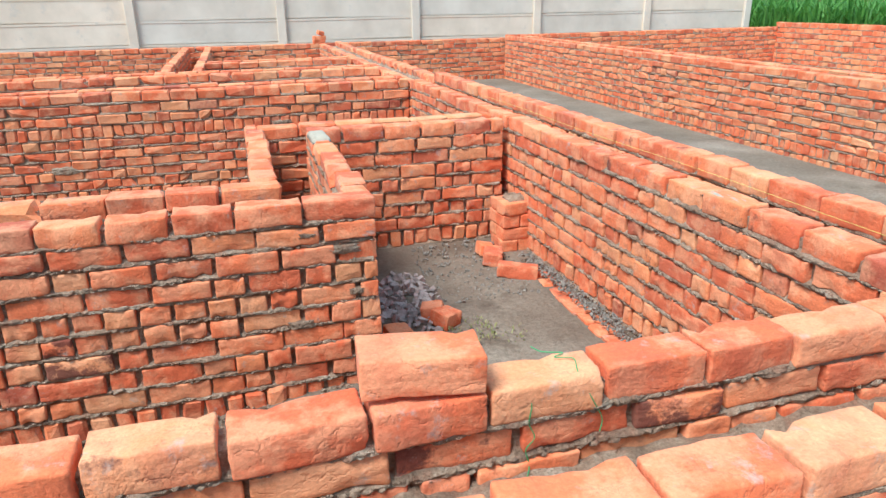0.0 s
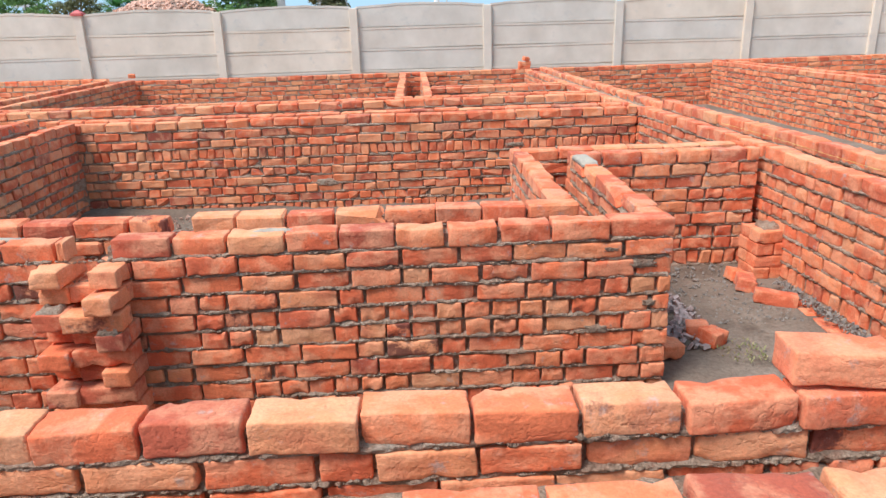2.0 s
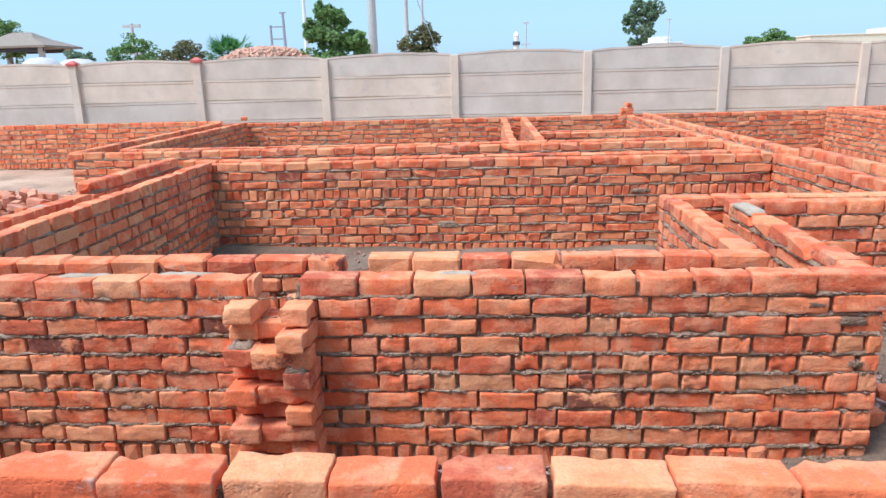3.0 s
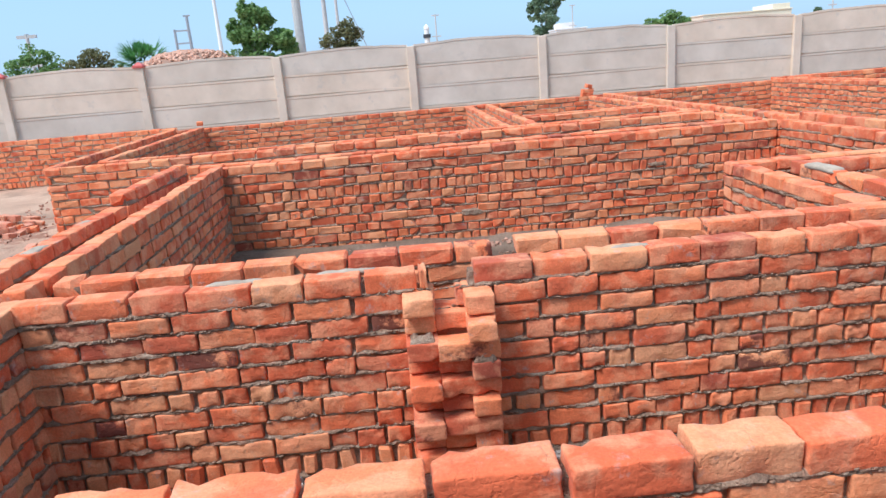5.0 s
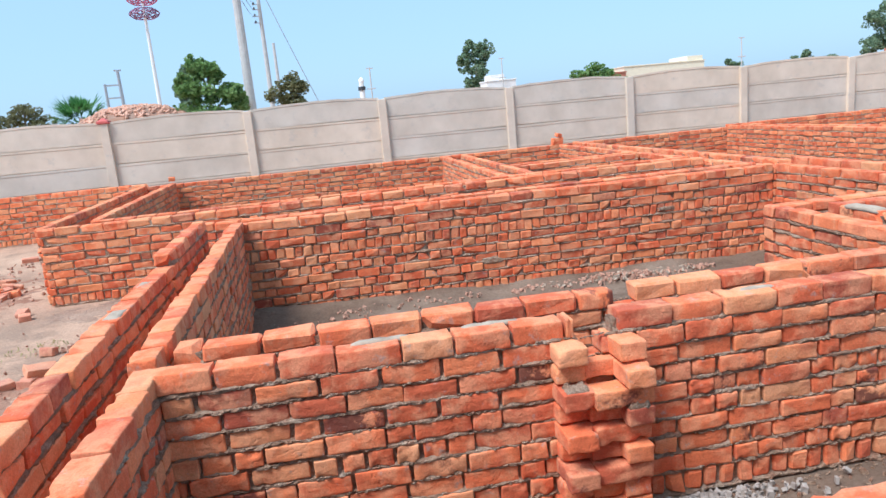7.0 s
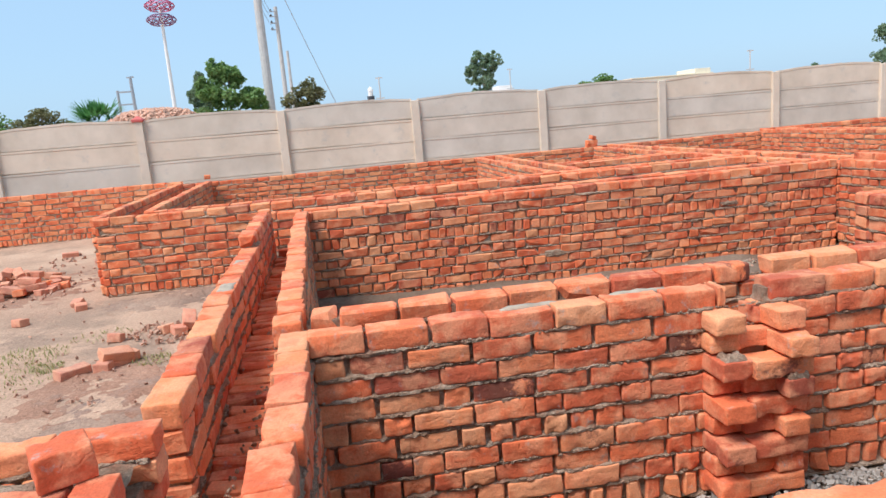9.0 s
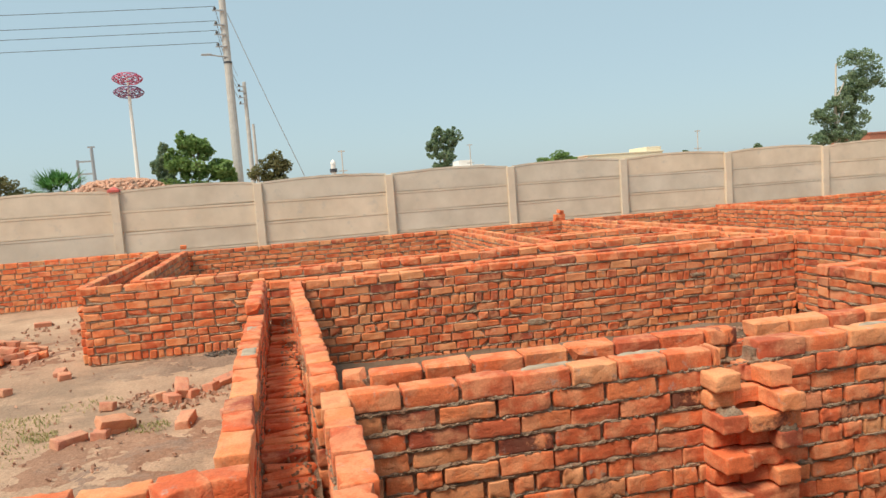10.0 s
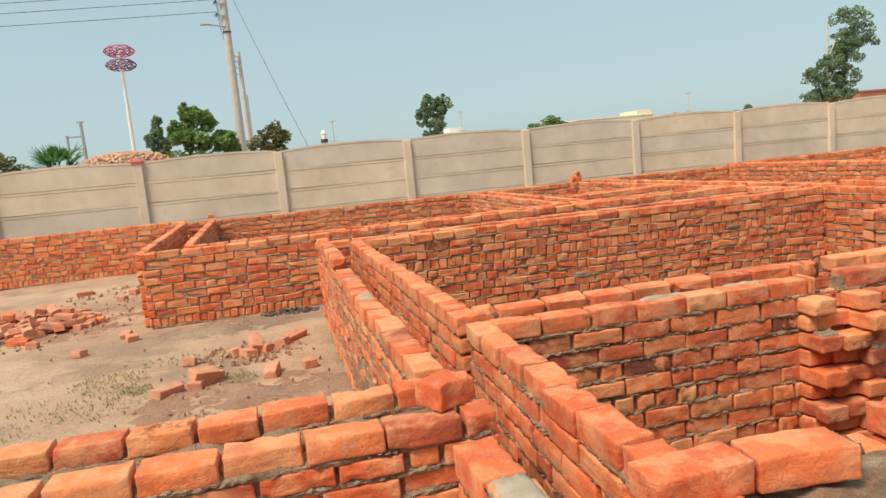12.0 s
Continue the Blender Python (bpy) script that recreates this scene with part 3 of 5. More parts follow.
def fence_post(x, ground, red):
    e = empty("fence_post", x, FY - 0.02, 0)
    bm = bmesh.new()
    add_box(bm, -0.085, 0.085, -0.08, 0.08, -0.1, 2.02, 0.012)
    part("shaft", bm, CONC, e)
    if red:
        bm = bmesh.new()
        add_box(bm, -0.115, 0.115, -0.11, 0.11, 2.02, 2.075, 0.01)
        bmesh.ops.create_cone(bm, cap_ends=True, segments=4, radius1=0.14, radius2=0.03, depth=0.06, matrix=Matrix.Translation((0, 0, 2.105)) @ Matrix.Rotation(radians(45), 4, 'Z'))
        part("cap", bm, REDPAINT, e, "faded red painted cap")
    tagged(e, "precast concrete fence post" + (" with a red cap" if red else ""), "fence post", group="fence posts")


def fence_bay(x0, x1, r):
    e = empty("fence_bay", (x0 + x1) / 2, FY, 0)
    w = (x1 - x0) / 2 - 0.06
    z = -0.1
    for i, h in enumerate((0.42, 0.44, 0.44, 0.44, 0.40)):
        bm = bmesh.new()
        n, top = 12, i == 4
        dy = r.uniform(-0.004, 0.004)
        tilt = r.uniform(-0.01, 0.01)
        col = []
        for k in range(n + 1):
            u = k / n * 2 - 1
            x = u * w
            arch = (0.065 * (1 - u * u) + 0.008 * r.uniform(-1, 1)) if top else 0.0
            zt = z + h + arch - (0 if top else 0.012) + tilt * u
            zb = z + tilt * u
            col.append([bm.verts.new((x, yy + dy, zz)) for yy, zz in ((-0.03, zb), (-0.03, zt - 0.05), (-0.037, zt - 0.042), (-0.037, zt), (0.03, zt), (0.03, zb - 0.03), (0.0, zb - 0.03), (0.0, zb))])
        for a, b_ in zip(col, col[1:]):
            for q in range(8):
                bm.faces.new((a[q], b_[q], b_[(q + 1) % 8], a[(q + 1) % 8]))
        bm.faces.new(col[0][::-1])
        bm.faces.new(col[-1])
        bmesh.ops.recalc_face_normals(bm, faces=bm.faces)
        part("panel", bm, CONC, e)
        z += h
    tagged(e, "bay of weathered grey precast concrete fence panels", "fence", group="fence bays")


fr = random.Random(3)
posts = [P0 + BAY * i for i in range(-10, 5)]
for i, x in enumerate(posts):
    fence_post(x, 0, i - 10 in (-4, -3))
for a, b_ in zip(posts, posts[1:]):
    fence_bay(a, b_, fr)


# ---- far things beyond the fence ----
def leaves(bm, centre, rad, n, size, r, droop=0.0):
    cx, cy, cz = centre
    for _ in range(n):
        d = Vector((r.gauss(0, 1), r.gauss(0, 1), r.gauss(0, 1))).normalized()
        k = r.uniform(0.45, 1.0) ** 0.5
        p = Vector((cx + d.x * rad[0] * k, cy + d.y * rad[1] * k, cz + d.z * rad[2] * k))
        s = size * r.uniform(0.6, 1.3)
        u = Vector((r.gauss(0, 1), r.gauss(0, 1), r.gauss(0, 0.6) - droop)).normalized()
        v = u.orthogonal().normalized()
        v.rotate(Matrix.Rotation(r.uniform(0, 6.28), 3, u))
        w = u.cross(v) * s * 0.12
        a = [bm.verts.new(p - u * s * 0.5), bm.verts.new(p + v * s * 0.28 + w), bm.verts.new(p + u * s * 0.5), bm.verts.new(p - v * s * 0.28 + w)]
        bm.faces.new((a[0], a[1], a[2]))
        bm.faces.new((a[0], a[2], a[3]))


def tree(name, x, y, h, lobes, leaf, leafmat, bark, label, n=260, trunk=0.12, droop=0.0):
    """lobes: (dx, dz, rx, rz) clumps of the crown about the trunk's foot."""
    r = random.Random(label + str(x))
    e = empty(name, x, y, -0.08)
    bm = bmesh.new()
    top = max(l[1] for l in lobes)
    pts = [(0.06 * math.sin(i * 1.7) * h * 0.15, 0, top * i / 5) for i in range(6)]
    add_tube(bm, pts, [trunk * (1 - 0.14 * i) for i in range(6)], 7)
    part("trunk", bm, bark, e)
    for dx, dz, rx, rz in lobes:
        bm = bmesh.new()
        a = Vector((0, 0, max(0.2, dz - rz * 1.2 - 0.15 * h)))
        add_tube(bm, [a, a.lerp(Vector((dx, 0, dz)), 0.5) + Vector((0, 0.1, 0.05 * h)), (dx, 0, dz)], [trunk * 0.4, trunk * 0.28, trunk * 0.12], 5)
        part("limb", bm, bark, e)
    bm = bmesh.new()
    for dx, dz, rx, rz in lobes:
        for _ in range(26):
            d = Vector((r.gauss(0, 1), r.gauss(0, 1), r.gauss(0, 1))).normalized() * r.uniform(0.35, 1.05)
            q = (dx + d.x * rx, d.y * rx, dz + d.z * rz)
            s = r.uniform(0.14, 0.36)
            leaves(bm, q, (rx * s * 1.25, rx * s * 1.25, rz * s), n // 9, leaf * 0.8, r, droop)
    part("crown", bm, leafmat, e)
    return tagged(e, label, "tree")


tree("broadleaf_tree", -7.5, 30.0, 4.7, [(-0.35, 4.35, 0.5, 0.5), (0.15, 4.1, 0.5, 0.5), (-0.85, 3.6, 0.55, 0.6), (-0.1, 3.5, 0.75, 0.7), (0.75, 3.3, 0.55, 0.5), (1.2, 2.9, 0.4, 0.4), (-0.2, 2.5, 1.15, 0.6)], 0.22, LEAF, BARK, "bushy green broadleaf tree behind the fence", 520)
tree("broadleaf_tree", -13.7, 60.0, 7, [(0, 6.3, 0.55, 0.75), (-0.5, 5.2, 0.6, 0.9), (0.35, 4.9, 0.55, 0.9), (-0.2, 3.9, 0.9, 0.9)], 0.3, LEAF_D, BARK, "distant dull green tree behind the fence", 420)
tree("broadleaf_tree", -4.7, 41.0, 4.6, [(0, 4.0, 0.8, 0.65), (-0.6, 3.4, 0.8, 0.7), (0.6, 3.4, 0.7, 0.7), (0, 2.6, 1.1, 0.8)], 0.22, LEAF_B, BARK, "small olive-brown tree behind the fence", 420)
tree("broadleaf_tree", -20.6, 45.0, 4.4, [(0, 3.8, 0.9, 0.6), (-1.0, 3.3, 0.9, 0.6), (1.0, 3.2, 0.8, 0.6), (0, 2.5, 1.6, 0.8)], 0.22, LEAF_B, BARK, "sparse brownish tree behind the fence", 300)
tree("broadleaf_tree", -23.9, 45.0, 4.7, [(0, 4.1, 1.0, 0.7), (-1.0, 3.4, 1.0, 0.7), (0.8, 3.3, 0.9, 0.7), (0, 2.5, 1.6, 0.9)], 0.22, LEAF, BARK, "rounded green tree behind the fence", 420)
tree("broadleaf_tree", -28.8, 46.0, 4.1, [(0, 3.5, 0.55, 0.6), (0.9, 3.35, 0.5, 0.55), (-0.2, 2.6, 0.8, 0.7)], 0.2, LEAF_D, BARK, "slim green tree beside the grey sheeting", 380)
tree("eucalyptus_tree", 47.6, 224.0, 23, [(-0.96, 19.8, 3.3, 3.3), (2.88, 18.52, 3.0, 3.9), (-3.52, 15.32, 2.85, 3.3), (0.64, 12.76, 4.2, 3.9), (1.92, 7.64, 4.2, 3.9), (-2.24, 7.96, 3.0, 3.6)], 1.1, LEAF_D, PALEBARK, "tall distant eucalyptus with a dense crown", 560, 0.45, 0.5)
tree("eucalyptus_tree", 69.9, 80.0, 17, [(4.0, 15.0, 2.6, 2.0), (5.6, 13.2, 2.2, 2.2), (2.2, 12.0, 1.8, 1.8), (3.6, 10.8, 1.9, 1.6), (0.6, 9.6, 1.8, 1.8), (-1.8, 8.0, 1.5, 1.5), (2.4, 7.8, 1.9, 1.9), (-0.4, 5.8, 1.6, 1.8), (2.6, 5.2, 1.6, 1.8), (-2.8, 4.6, 1.4, 1.2)], 0.42, LEAF_D, PALEBARK, "tall leaning eucalyptus with a sparse airy crown", 620, 0.3, 0.6)
tree("round_tree", 58.0, 150.0, 8.9, [(0, 7.0, 3.4, 1.7), (-3.0, 6.0, 2.6, 1.6), (3.0, 6.0, 2.8, 1.6), (0, 4.8, 5.4, 1.8)], 0.7, LEAF, BARK, "wide rounded green tree far off", 620)
tree("round_tree", 119.0, 160.0, 8.7, [(0, 7.0, 1.4, 1.6), (0, 5.2, 1.6, 1.4)], 0.6, LEAF_D, BARK, "small distant green tree", 300)
tree("round_tree", 115.6, 160.0, 7.0, [(0, 5.8, 1.3, 1.0), (0, 4.6, 1.4, 1.0)], 0.6, LEAF_D, BARK, "small distant green tree", 300)
tree("round_tree", 125.0, 160.0, 6.6, [(0, 5.6, 2.2, 0.8), (0, 4.6, 2.4, 1.0)], 0.6, LEAF_D, BARK, "small distant green tree", 300)
tree("round_tree", 97.0, 160.0, 7.7, [(0, 6.8, 1.2, 0.8), (2, 6.2, 1.8, 0.7), (0, 4.8, 2.6, 1.0)], 0.6, LEAF_D, BARK, "small distant green tree", 300)


def palm(x, y, top, w):
    r = random.Random(11)
    e = empty("fan_palm", x, y, -0.08)
    bm = bmesh.new()
    add_tube(bm, [(0, 0, 0), (0.03, 0, top * 0.4), (0, 0, top * 0.72)], [0.2, 0.17, 0.15], 8)
    part("trunk", bm, BARK, e)
    bm = bmesh.new()
    base = Vector((0, 0, top * 0.70))
    for i in range(80):
        a, el = r.uniform(0, 6.28), r.uniform(-0.25, 1.25)
        d = Vector((math.cos(a) * math.cos(el), math.sin(a) * math.cos(el), math.sin(el)))
        L = w * 0.5 * r.uniform(0.8, 1.1) * (0.75 if el > 0.8 else 1)
        for k in range(9):
            f = d.copy()
            f.rotate(Euler((r.uniform(-0.5, 0.5), r.uniform(-0.5, 0.5), r.uniform(-0.5, 0.5))))
            tip = base + d * L * 0.5 + f * L * 0.55 + Vector((0, 0, -0.12 * r.random()))
            mid = base + d * L * 0.5
            sdv = f.cross(Vector((0, 0, 1))).normalized() * 0.05
            bm.faces.new([bm.verts.new(p) for p in (mid - sdv * 0.3, mid + sdv * 0.3, (mid + tip) / 2 + sdv, tip, (mid + tip) / 2 - sdv)])
    part("fronds", bm, PALM, e)
    tagged(e, "low green fan palm behind the fence", "palm")


palm(-16.0, 40.6, 4.3, 3.6)


def utility_pole(x, y, top, r0, arms, lamp, label):
    e = empty("utility_pole", x, y, -0.08)
    bm = bmesh.new()
    add_tube(bm, [(0, 0, 0), (0, 0, top * 0.5), (0, 0, top)], [r0, r0 * 0.82, r0 * 0.62], 12)
    part("shaft", bm, POLE, e)
    for z in arms:
        bm = bmesh.new()
        add_box(bm, -0.42, 0.02, -0.2, -0.14, z - 0.03, z + 0.03, 0.006)
        part("bracket", bm, STEEL, e)
        bm = bmesh.new()
        add_tube(bm, [(-0.32, -0.17, z + 0.02), (-0.32, -0.17, z + 0.07), (-0.32, -0.17, z + 0.12), (-0.32, -0.17, z + 0.16)], [0.05, 0.07, 0.05, 0.03], 8)
        part("insulator", bm, DARK, e, "dark insulator")
    if lamp:
        bm = bmesh.new()
        add_tube(bm, [(0, -0.15, lamp), (-0.4, -0.15, lamp + 0.06), (-0.75, -0.15, lamp + 0.12)], 0.03, 6)
        part("lamp_arm", bm, STEEL, e)
        bm = bmesh.new()
        add_box(bm, -1.05, -0.62, -0.22, -0.08, lamp + 0.09, lamp + 0.16, 0.02)
        part("lamp_head", bm, STEEL, e, "flat grey street lamp head")
        bm = bmesh.new()
        add_tube(bm, [(0, 0, lamp - 0.25), (0, 0, lamp - 0.17)], r0 * 0.82, 12)
        part("clamp_band", bm, DARK, e)
    return tagged(e, label, "pole", group="utility poles")


utility_pole(-6.0, 31.0, 11.2, 0.22, (8.45, 8.95, 9.35, 9.95), 8.0, "grey concrete utility pole with a street lamp")
utility_pole(-6.15, 46.0, 9.5, 0.18, (8.1, 8.5, 8.9, 9.2), 0, "thinner concrete utility pole further off")
utility_pole(-6.5, 62.0, 8.6, 0.18, (), 0, "distant concrete utility pole")


def cable(name, pts, rad, material, label):
    bm = bmesh.new()
    p = [Vector(q) for q in pts]
    fine = []
    for i in range(len(p) - 1):
        a, b_, c, d = p[max(i - 1, 0)], p[i], p[i + 1], p[min(i + 2, len(p) - 1)]
        for k in range(4):
            u = k / 4
            fine.append(0.5 * (2 * b_ + (c - a) * u + (2 * a - 5 * b_ + 4 * c - d) * u * u + (3 * b_ - a - 3 * c + d) * u ** 3))
    add_tube(bm, fine + [p[-1]], rad, 5)
    return tagged(part(name, bm, material), label, "cable")


for z in (8.45, 8.95, 9.35, 9.95):
    z += 0.08
    cable("power_line", [(-6.32 - 2.5 * i, 30.8 + 0.3 * i, z + 0.03 * i - 0.12 * math.sin(math.pi * i / 12)) for i in range(13)], 0.012, WIRE, "thin black overhead power line")
    cable("power_line", [(-6.32 - 0.02 * i, 30.9 + 1.5 * i, z - 0.02 * i - 0.35 * math.sin(math.pi * i / 10)) for i in range(11)], 0.012, WIRE, "thin black overhead power line")
cable("guy_wire", [(-5.85, 31.0, 9.8), (-4.5, 31.0, 6.1), (-2.9, 31.0, 1.9), (-2.2, 31.0, 0.0)], 0.018, STEEL, "steel guy wire of the utility pole")


def ring_mast(x, y, z0, z1, w):
    e = empty("ring_mast", x, y, -0.08)
    bm = bmesh.new()
    add_tube(bm, [(0, 0, 0), (0, 0, z0), (0, 0, z1 - 0.3)], [0.17, 0.1, 0.06], 10)
    part("shaft", bm, WHITE, e, "slim white mast")
    h = (z1 - z0)
    for zc, m in ((z0 + h * 0.24, PURPLE), (z0 + h * 0.77, MAGENTA)):
        bm = bmesh.new()
        for s in (-1, 1):
            for k in range(10):
                a0 = 2 * math.pi * k / 10
                pts = []
                for i in range(9):
                    u = i / 8
                    a = a0 + s * u * 1.5
                    rr = w / 2 * (0.62 + 0.38 * math.sin(math.pi * u))
                    pts.append((math.cos(a) * rr, math.sin(a) * rr, zc + (u - 0.5) * h * 0.35))
                add_tube(bm, pts, 0.035, 4, False)
        for zz, rr in ((zc - h * 0.175, 0.62), (zc + h * 0.175, 0.62)):
            add_tube(bm, [(math.cos(i * 0.3142) * w / 2 * rr, math.sin(i * 0.3142) * w / 2 * rr, zz) for i in range(21)], 0.04, 4, False)
        part("lattice_ring", bm, m, e, "woven ring of painted metal straps")
    tagged(e, "tall white mast carrying two woven purple rings", "mast")


ring_mast(-14.1, 51.0, 9.5, 11.25, 1.95)


def h_frame(x, y):
    e = empty("transformer_frame", x, y, -0.08)
    bm = bmesh.new()
    add_tube(bm, [(0.85, 0, 0), (0.75, 0, 9.9)], [0.24, 0.18], 8)
    part("post", bm, STEEL, e)
    bm = bmesh.new()
    add_tube(bm, [(-0.95, 0, 0), (-0.95, 0, 8.4)], [0.18, 0.16], 8)
    part("post", bm, STEEL, e)
    for z in (8.2, 6.7):
        bm = bmesh.new()
        add_box(bm, -1.05, 0.9, -0.1, 0.1, z - 0.09, z + 0.09)
        part("crossbeam", bm, STEEL, e)
    bm = bmesh.new()
    add_box(bm, 0.35, 1.15, -0.1, 0.1, 9.8, 9.98)
    part("crossbeam", bm, STEEL, e)
    tagged(e, "grey steel frame of two posts with crossbeams", "frame")


h_frame(-27.6, 90.0)


def far_building(name, x0, x1, y, z1, m, label, extra=None, depth=10.0, wins=4):
    e = empty(name, (x0 + x1) / 2, y, -0.08)
    w = (x1 - x0) / 2
    bm = bmesh.new()
    add_box(bm, -w, w, 0, depth, 0, z1, 0.05)
    part("wall", bm, m, e)
    bm = bmesh.new()
    add_box(bm, -w - 0.2, w + 0.2, -0.2, depth + 0.2, z1 + 0.004, z1 + 0.3, 0.04)
    part("roof", bm, m, e)
    for i in range(wins):
        xx = -w + (i + 0.5) * 2 * w / wins
        bm = bmesh.new()
        add_box(bm, xx - 0.7, xx + 0.7, -0.06, 0.1, z1 * 0.35, z1 * 0.35 + 1.3, 0.02)
        part("window", bm, DARK, e, "dark window")
    if extra:
        a, b_, zt = extra
        bm = bmesh.new()
        add_box(bm, a - (x0 + x1) / 2, b_ - (x0 + x1) / 2, 0.5, depth - 1, z1 + 0.3, zt, 0.05)
        part("stair_tower", bm, m, e)
    return tagged(e, label, "building")


far_building("distant_building", 79, 102.6, 180, 8.4, CREAM, "long low cream building far off", (97.8, 102.4, 10.0), 12, 6)
far_building("distant_building", 38.0, 45.5, 170, 7.4, WHITE, "small white house with a stepped roof far off", (39.0, 42.6, 9.0), 8, 2)
far_building("distant_building", 105, 124, 110, 6.6, RED_WALL, "bare red brick building far off", None, 10, 3)
far_building("distant_building", 72.5, 78.5, 178, 7.0, RED_WALL, "low red brick building far off", None, 8, 2)


def antenna(x, y, top, label):
    e = empty("antenna_mast", x, y, -0.08)
    bm = bmesh.new()
    add_tube(bm, [(0, 0, 0), (0, 0, top)], 0.13, 6)
    part("shaft", bm, POLE, e)
    for z, w in ((top - 0.3, 0.7), (top * 0.62, 0.9)):
        bm = bmesh.new()
        add_box(bm, -w, w, -0.1, 0.1, z, z + 0.22)
        part("crossarm", bm, POLE, e)
    tagged(e, label, "mast", group="distant masts")


antenna(7.0, 140, 11.2, "thin distant mast with a crossarm")
antenna(41.8, 169, 12.9, "thin mast above the white house")
antenna(87.9, 140, 11.2, "thin distant lamp mast")

e = empty("minaret", 5.1, 140, -0.08)
for nm, zz, m in (("shaft", [(0, 0.55), (6.9, 0.55)], WHITE), ("balcony", [(6.9, 0.75), (7.6, 0.75)], DARK), ("lantern", [(7.6, 0.5), (8.6, 0.5)], WHITE), ("dome", [(8.6, 0.6), (9.0, 0.5), (9.3, 0.25), (9.5, 0.03)], WHITE)):
    bm = bmesh.new()
    add_tube(bm, [(0, 0, q[0]) for q in zz], [q[1] for q in zz], 10)
    part(nm, bm, m, e)
tagged(e, "small distant white tower with a dark balcony", "tower")

def humped_sheet(x, y, rx, rz, label):
    e = empty("grey_sheeting", x, y, -0.08)
    bm = bmesh.new()
    rings = []
    for k in range(9):
        u = k / 8
        rr = math.cos(u * math.pi / 2) ** 0.7
        rings.append([bm.verts.new((math.cos(a) * rx * rr * (1 + 0.06 * noise.noise((math.cos(a) * 2, math.sin(a) * 2, u * 2 + x))), math.sin(a) * rx * 0.8 * rr, rz * math.sin(u * math.pi / 2))) for a in [2 * math.pi * i / 26 for i in range(26)]])
    for a, b_ in zip(rings, rings[1:]):
        for i in range(26):
            bm.faces.new((a[i], a[(i + 1) % 26], b_[(i + 1) % 26], b_[i])).smooth = True
    bmesh.ops.remove_doubles(bm, verts=bm.verts, dist=0.001)
    part("cover", bm, POLE, e)
    tagged(e, label, "sheeting", group="covered heaps")


humped_sheet(-27.6, 40.5, 1.9, 3.35, "heap covered in pale grey sheeting")
humped_sheet(-25.9, 41.5, 2.1, 3.25, "lower heap covered in pale grey sheeting")


def pavilion(x, y):
    e = empty("garden_pavilion", x, y, -0.08)
    for dx in (-2.6, 2.6):
        for dy in (-1.8, 1.8):
            bm = bmesh.new()
            add_box(bm, dx - 0.18, dx + 0.18, dy - 0.18, dy + 0.18, 0, 4.7, 0.02)
            part("post", bm, POLE, e)
    bm = bmesh.new()
    lo = [bm.verts.new(v) for v in ((-3.4, -2.6, 4.75), (3.4, -2.6, 4.75), (3.4, 2.6, 4.75), (-3.4, 2.6, 4.75))]
    un = [bm.verts.new(v) for v in ((-3.4, -2.6, 4.6), (3.4, -2.6, 4.6), (3.4, 2.6, 4.6), (-3.4, 2.6, 4.6))]
    md = [bm.verts.new(v) for v in ((-1.7, -1.2, 5.35), (1.7, -1.2, 5.35), (1.7, 1.2, 5.35), (-1.7, 1.2, 5.35))]
    tp = [bm.verts.new(v) for v in ((-0.8, 0, 5.9), (0.8, 0, 5.9))]
    for k in range(4):
        bm.faces.new((un[k], un[(k + 1) % 4], lo[(k + 1) % 4], lo[k]))
        bm.faces.new((lo[k], lo[(k + 1) % 4], md[(k + 1) % 4], md[k]))
    bm.faces.new(un[::-1])
    bm.faces.new((md[0], md[1], tp[1], tp[0]))
    bm.faces.new((md[2], md[3], tp[0], tp[1]))
    bm.faces.new((md[1], md[2], tp[1]))
    bm.faces.new((md[3], md[0], tp[0]))
    part("roof", bm, BARK, e, "brown tiled hipped roof")
    for dy in (-1.8, 1.8):
        bm = bmesh.new()
        add_box(bm, -2.8, 2.8, dy - 0.1, dy + 0.1, 4.3, 4.58)
        part("beam", bm, DARK, e)
    tagged(e, "open pavilion with a brown hipped roof", "pavilion")


pavilion(-38.3, 55.0)
tree("broadleaf_tree", -40.5, 56.5, 7.2, [(0, 6.2, 1.0, 0.9), (-0.9, 5.2, 1.1, 1.1), (0.5, 4.6, 1.0, 1.0)], 0.28, LEAF, BARK, "tall green tree beside the pavilion", 520)
antenna(-28.6, 54.0, 6.2, "thin pole with a crossarm behind the fence")


# ---- toothed end of the slot in wall 1 ----
def tooth(x0, x1, front, k, depth=0.229):
    """A brick that sticks out of the slot's side; k counts courses from the top."""
    r = random.Random(int(x0 * 1000) + k * 7)
    z = 0.8 - 0.0857 * k - 0.0428
    me = r.choice(WORN)
    w = x1 - x0
    o = new("brick", me)
    o.parent = bpy.data.objects["wall_1_front"]
    if w < depth:
        o.matrix_local = (Matrix.Translation(((x0 + x1) / 2 + 3.73, front + depth / 2 - 2.69, z + 0.09)) @ Euler((0, r.uniform(-0.03, 0.03), math.pi / 2 + r.uniform(-0.04, 0.04))).to_matrix().to_4x4()
                          @ Matrix.Diagonal((depth / 0.232, w / 0.114, 0.97, 1)))
    else:
        o.matrix_local = (Matrix.Translation(((x0 + x1) / 2 + 3.73, front + 0.057 - 2.69, z + 0.09)) @ Euler((0, r.uniform(-0.03, 0.03), r.uniform(-0.03, 0.03))).to_matrix().to_4x4()
                          @ Matrix.Diagonal((w / 0.232, 1, 0.97, 1)))


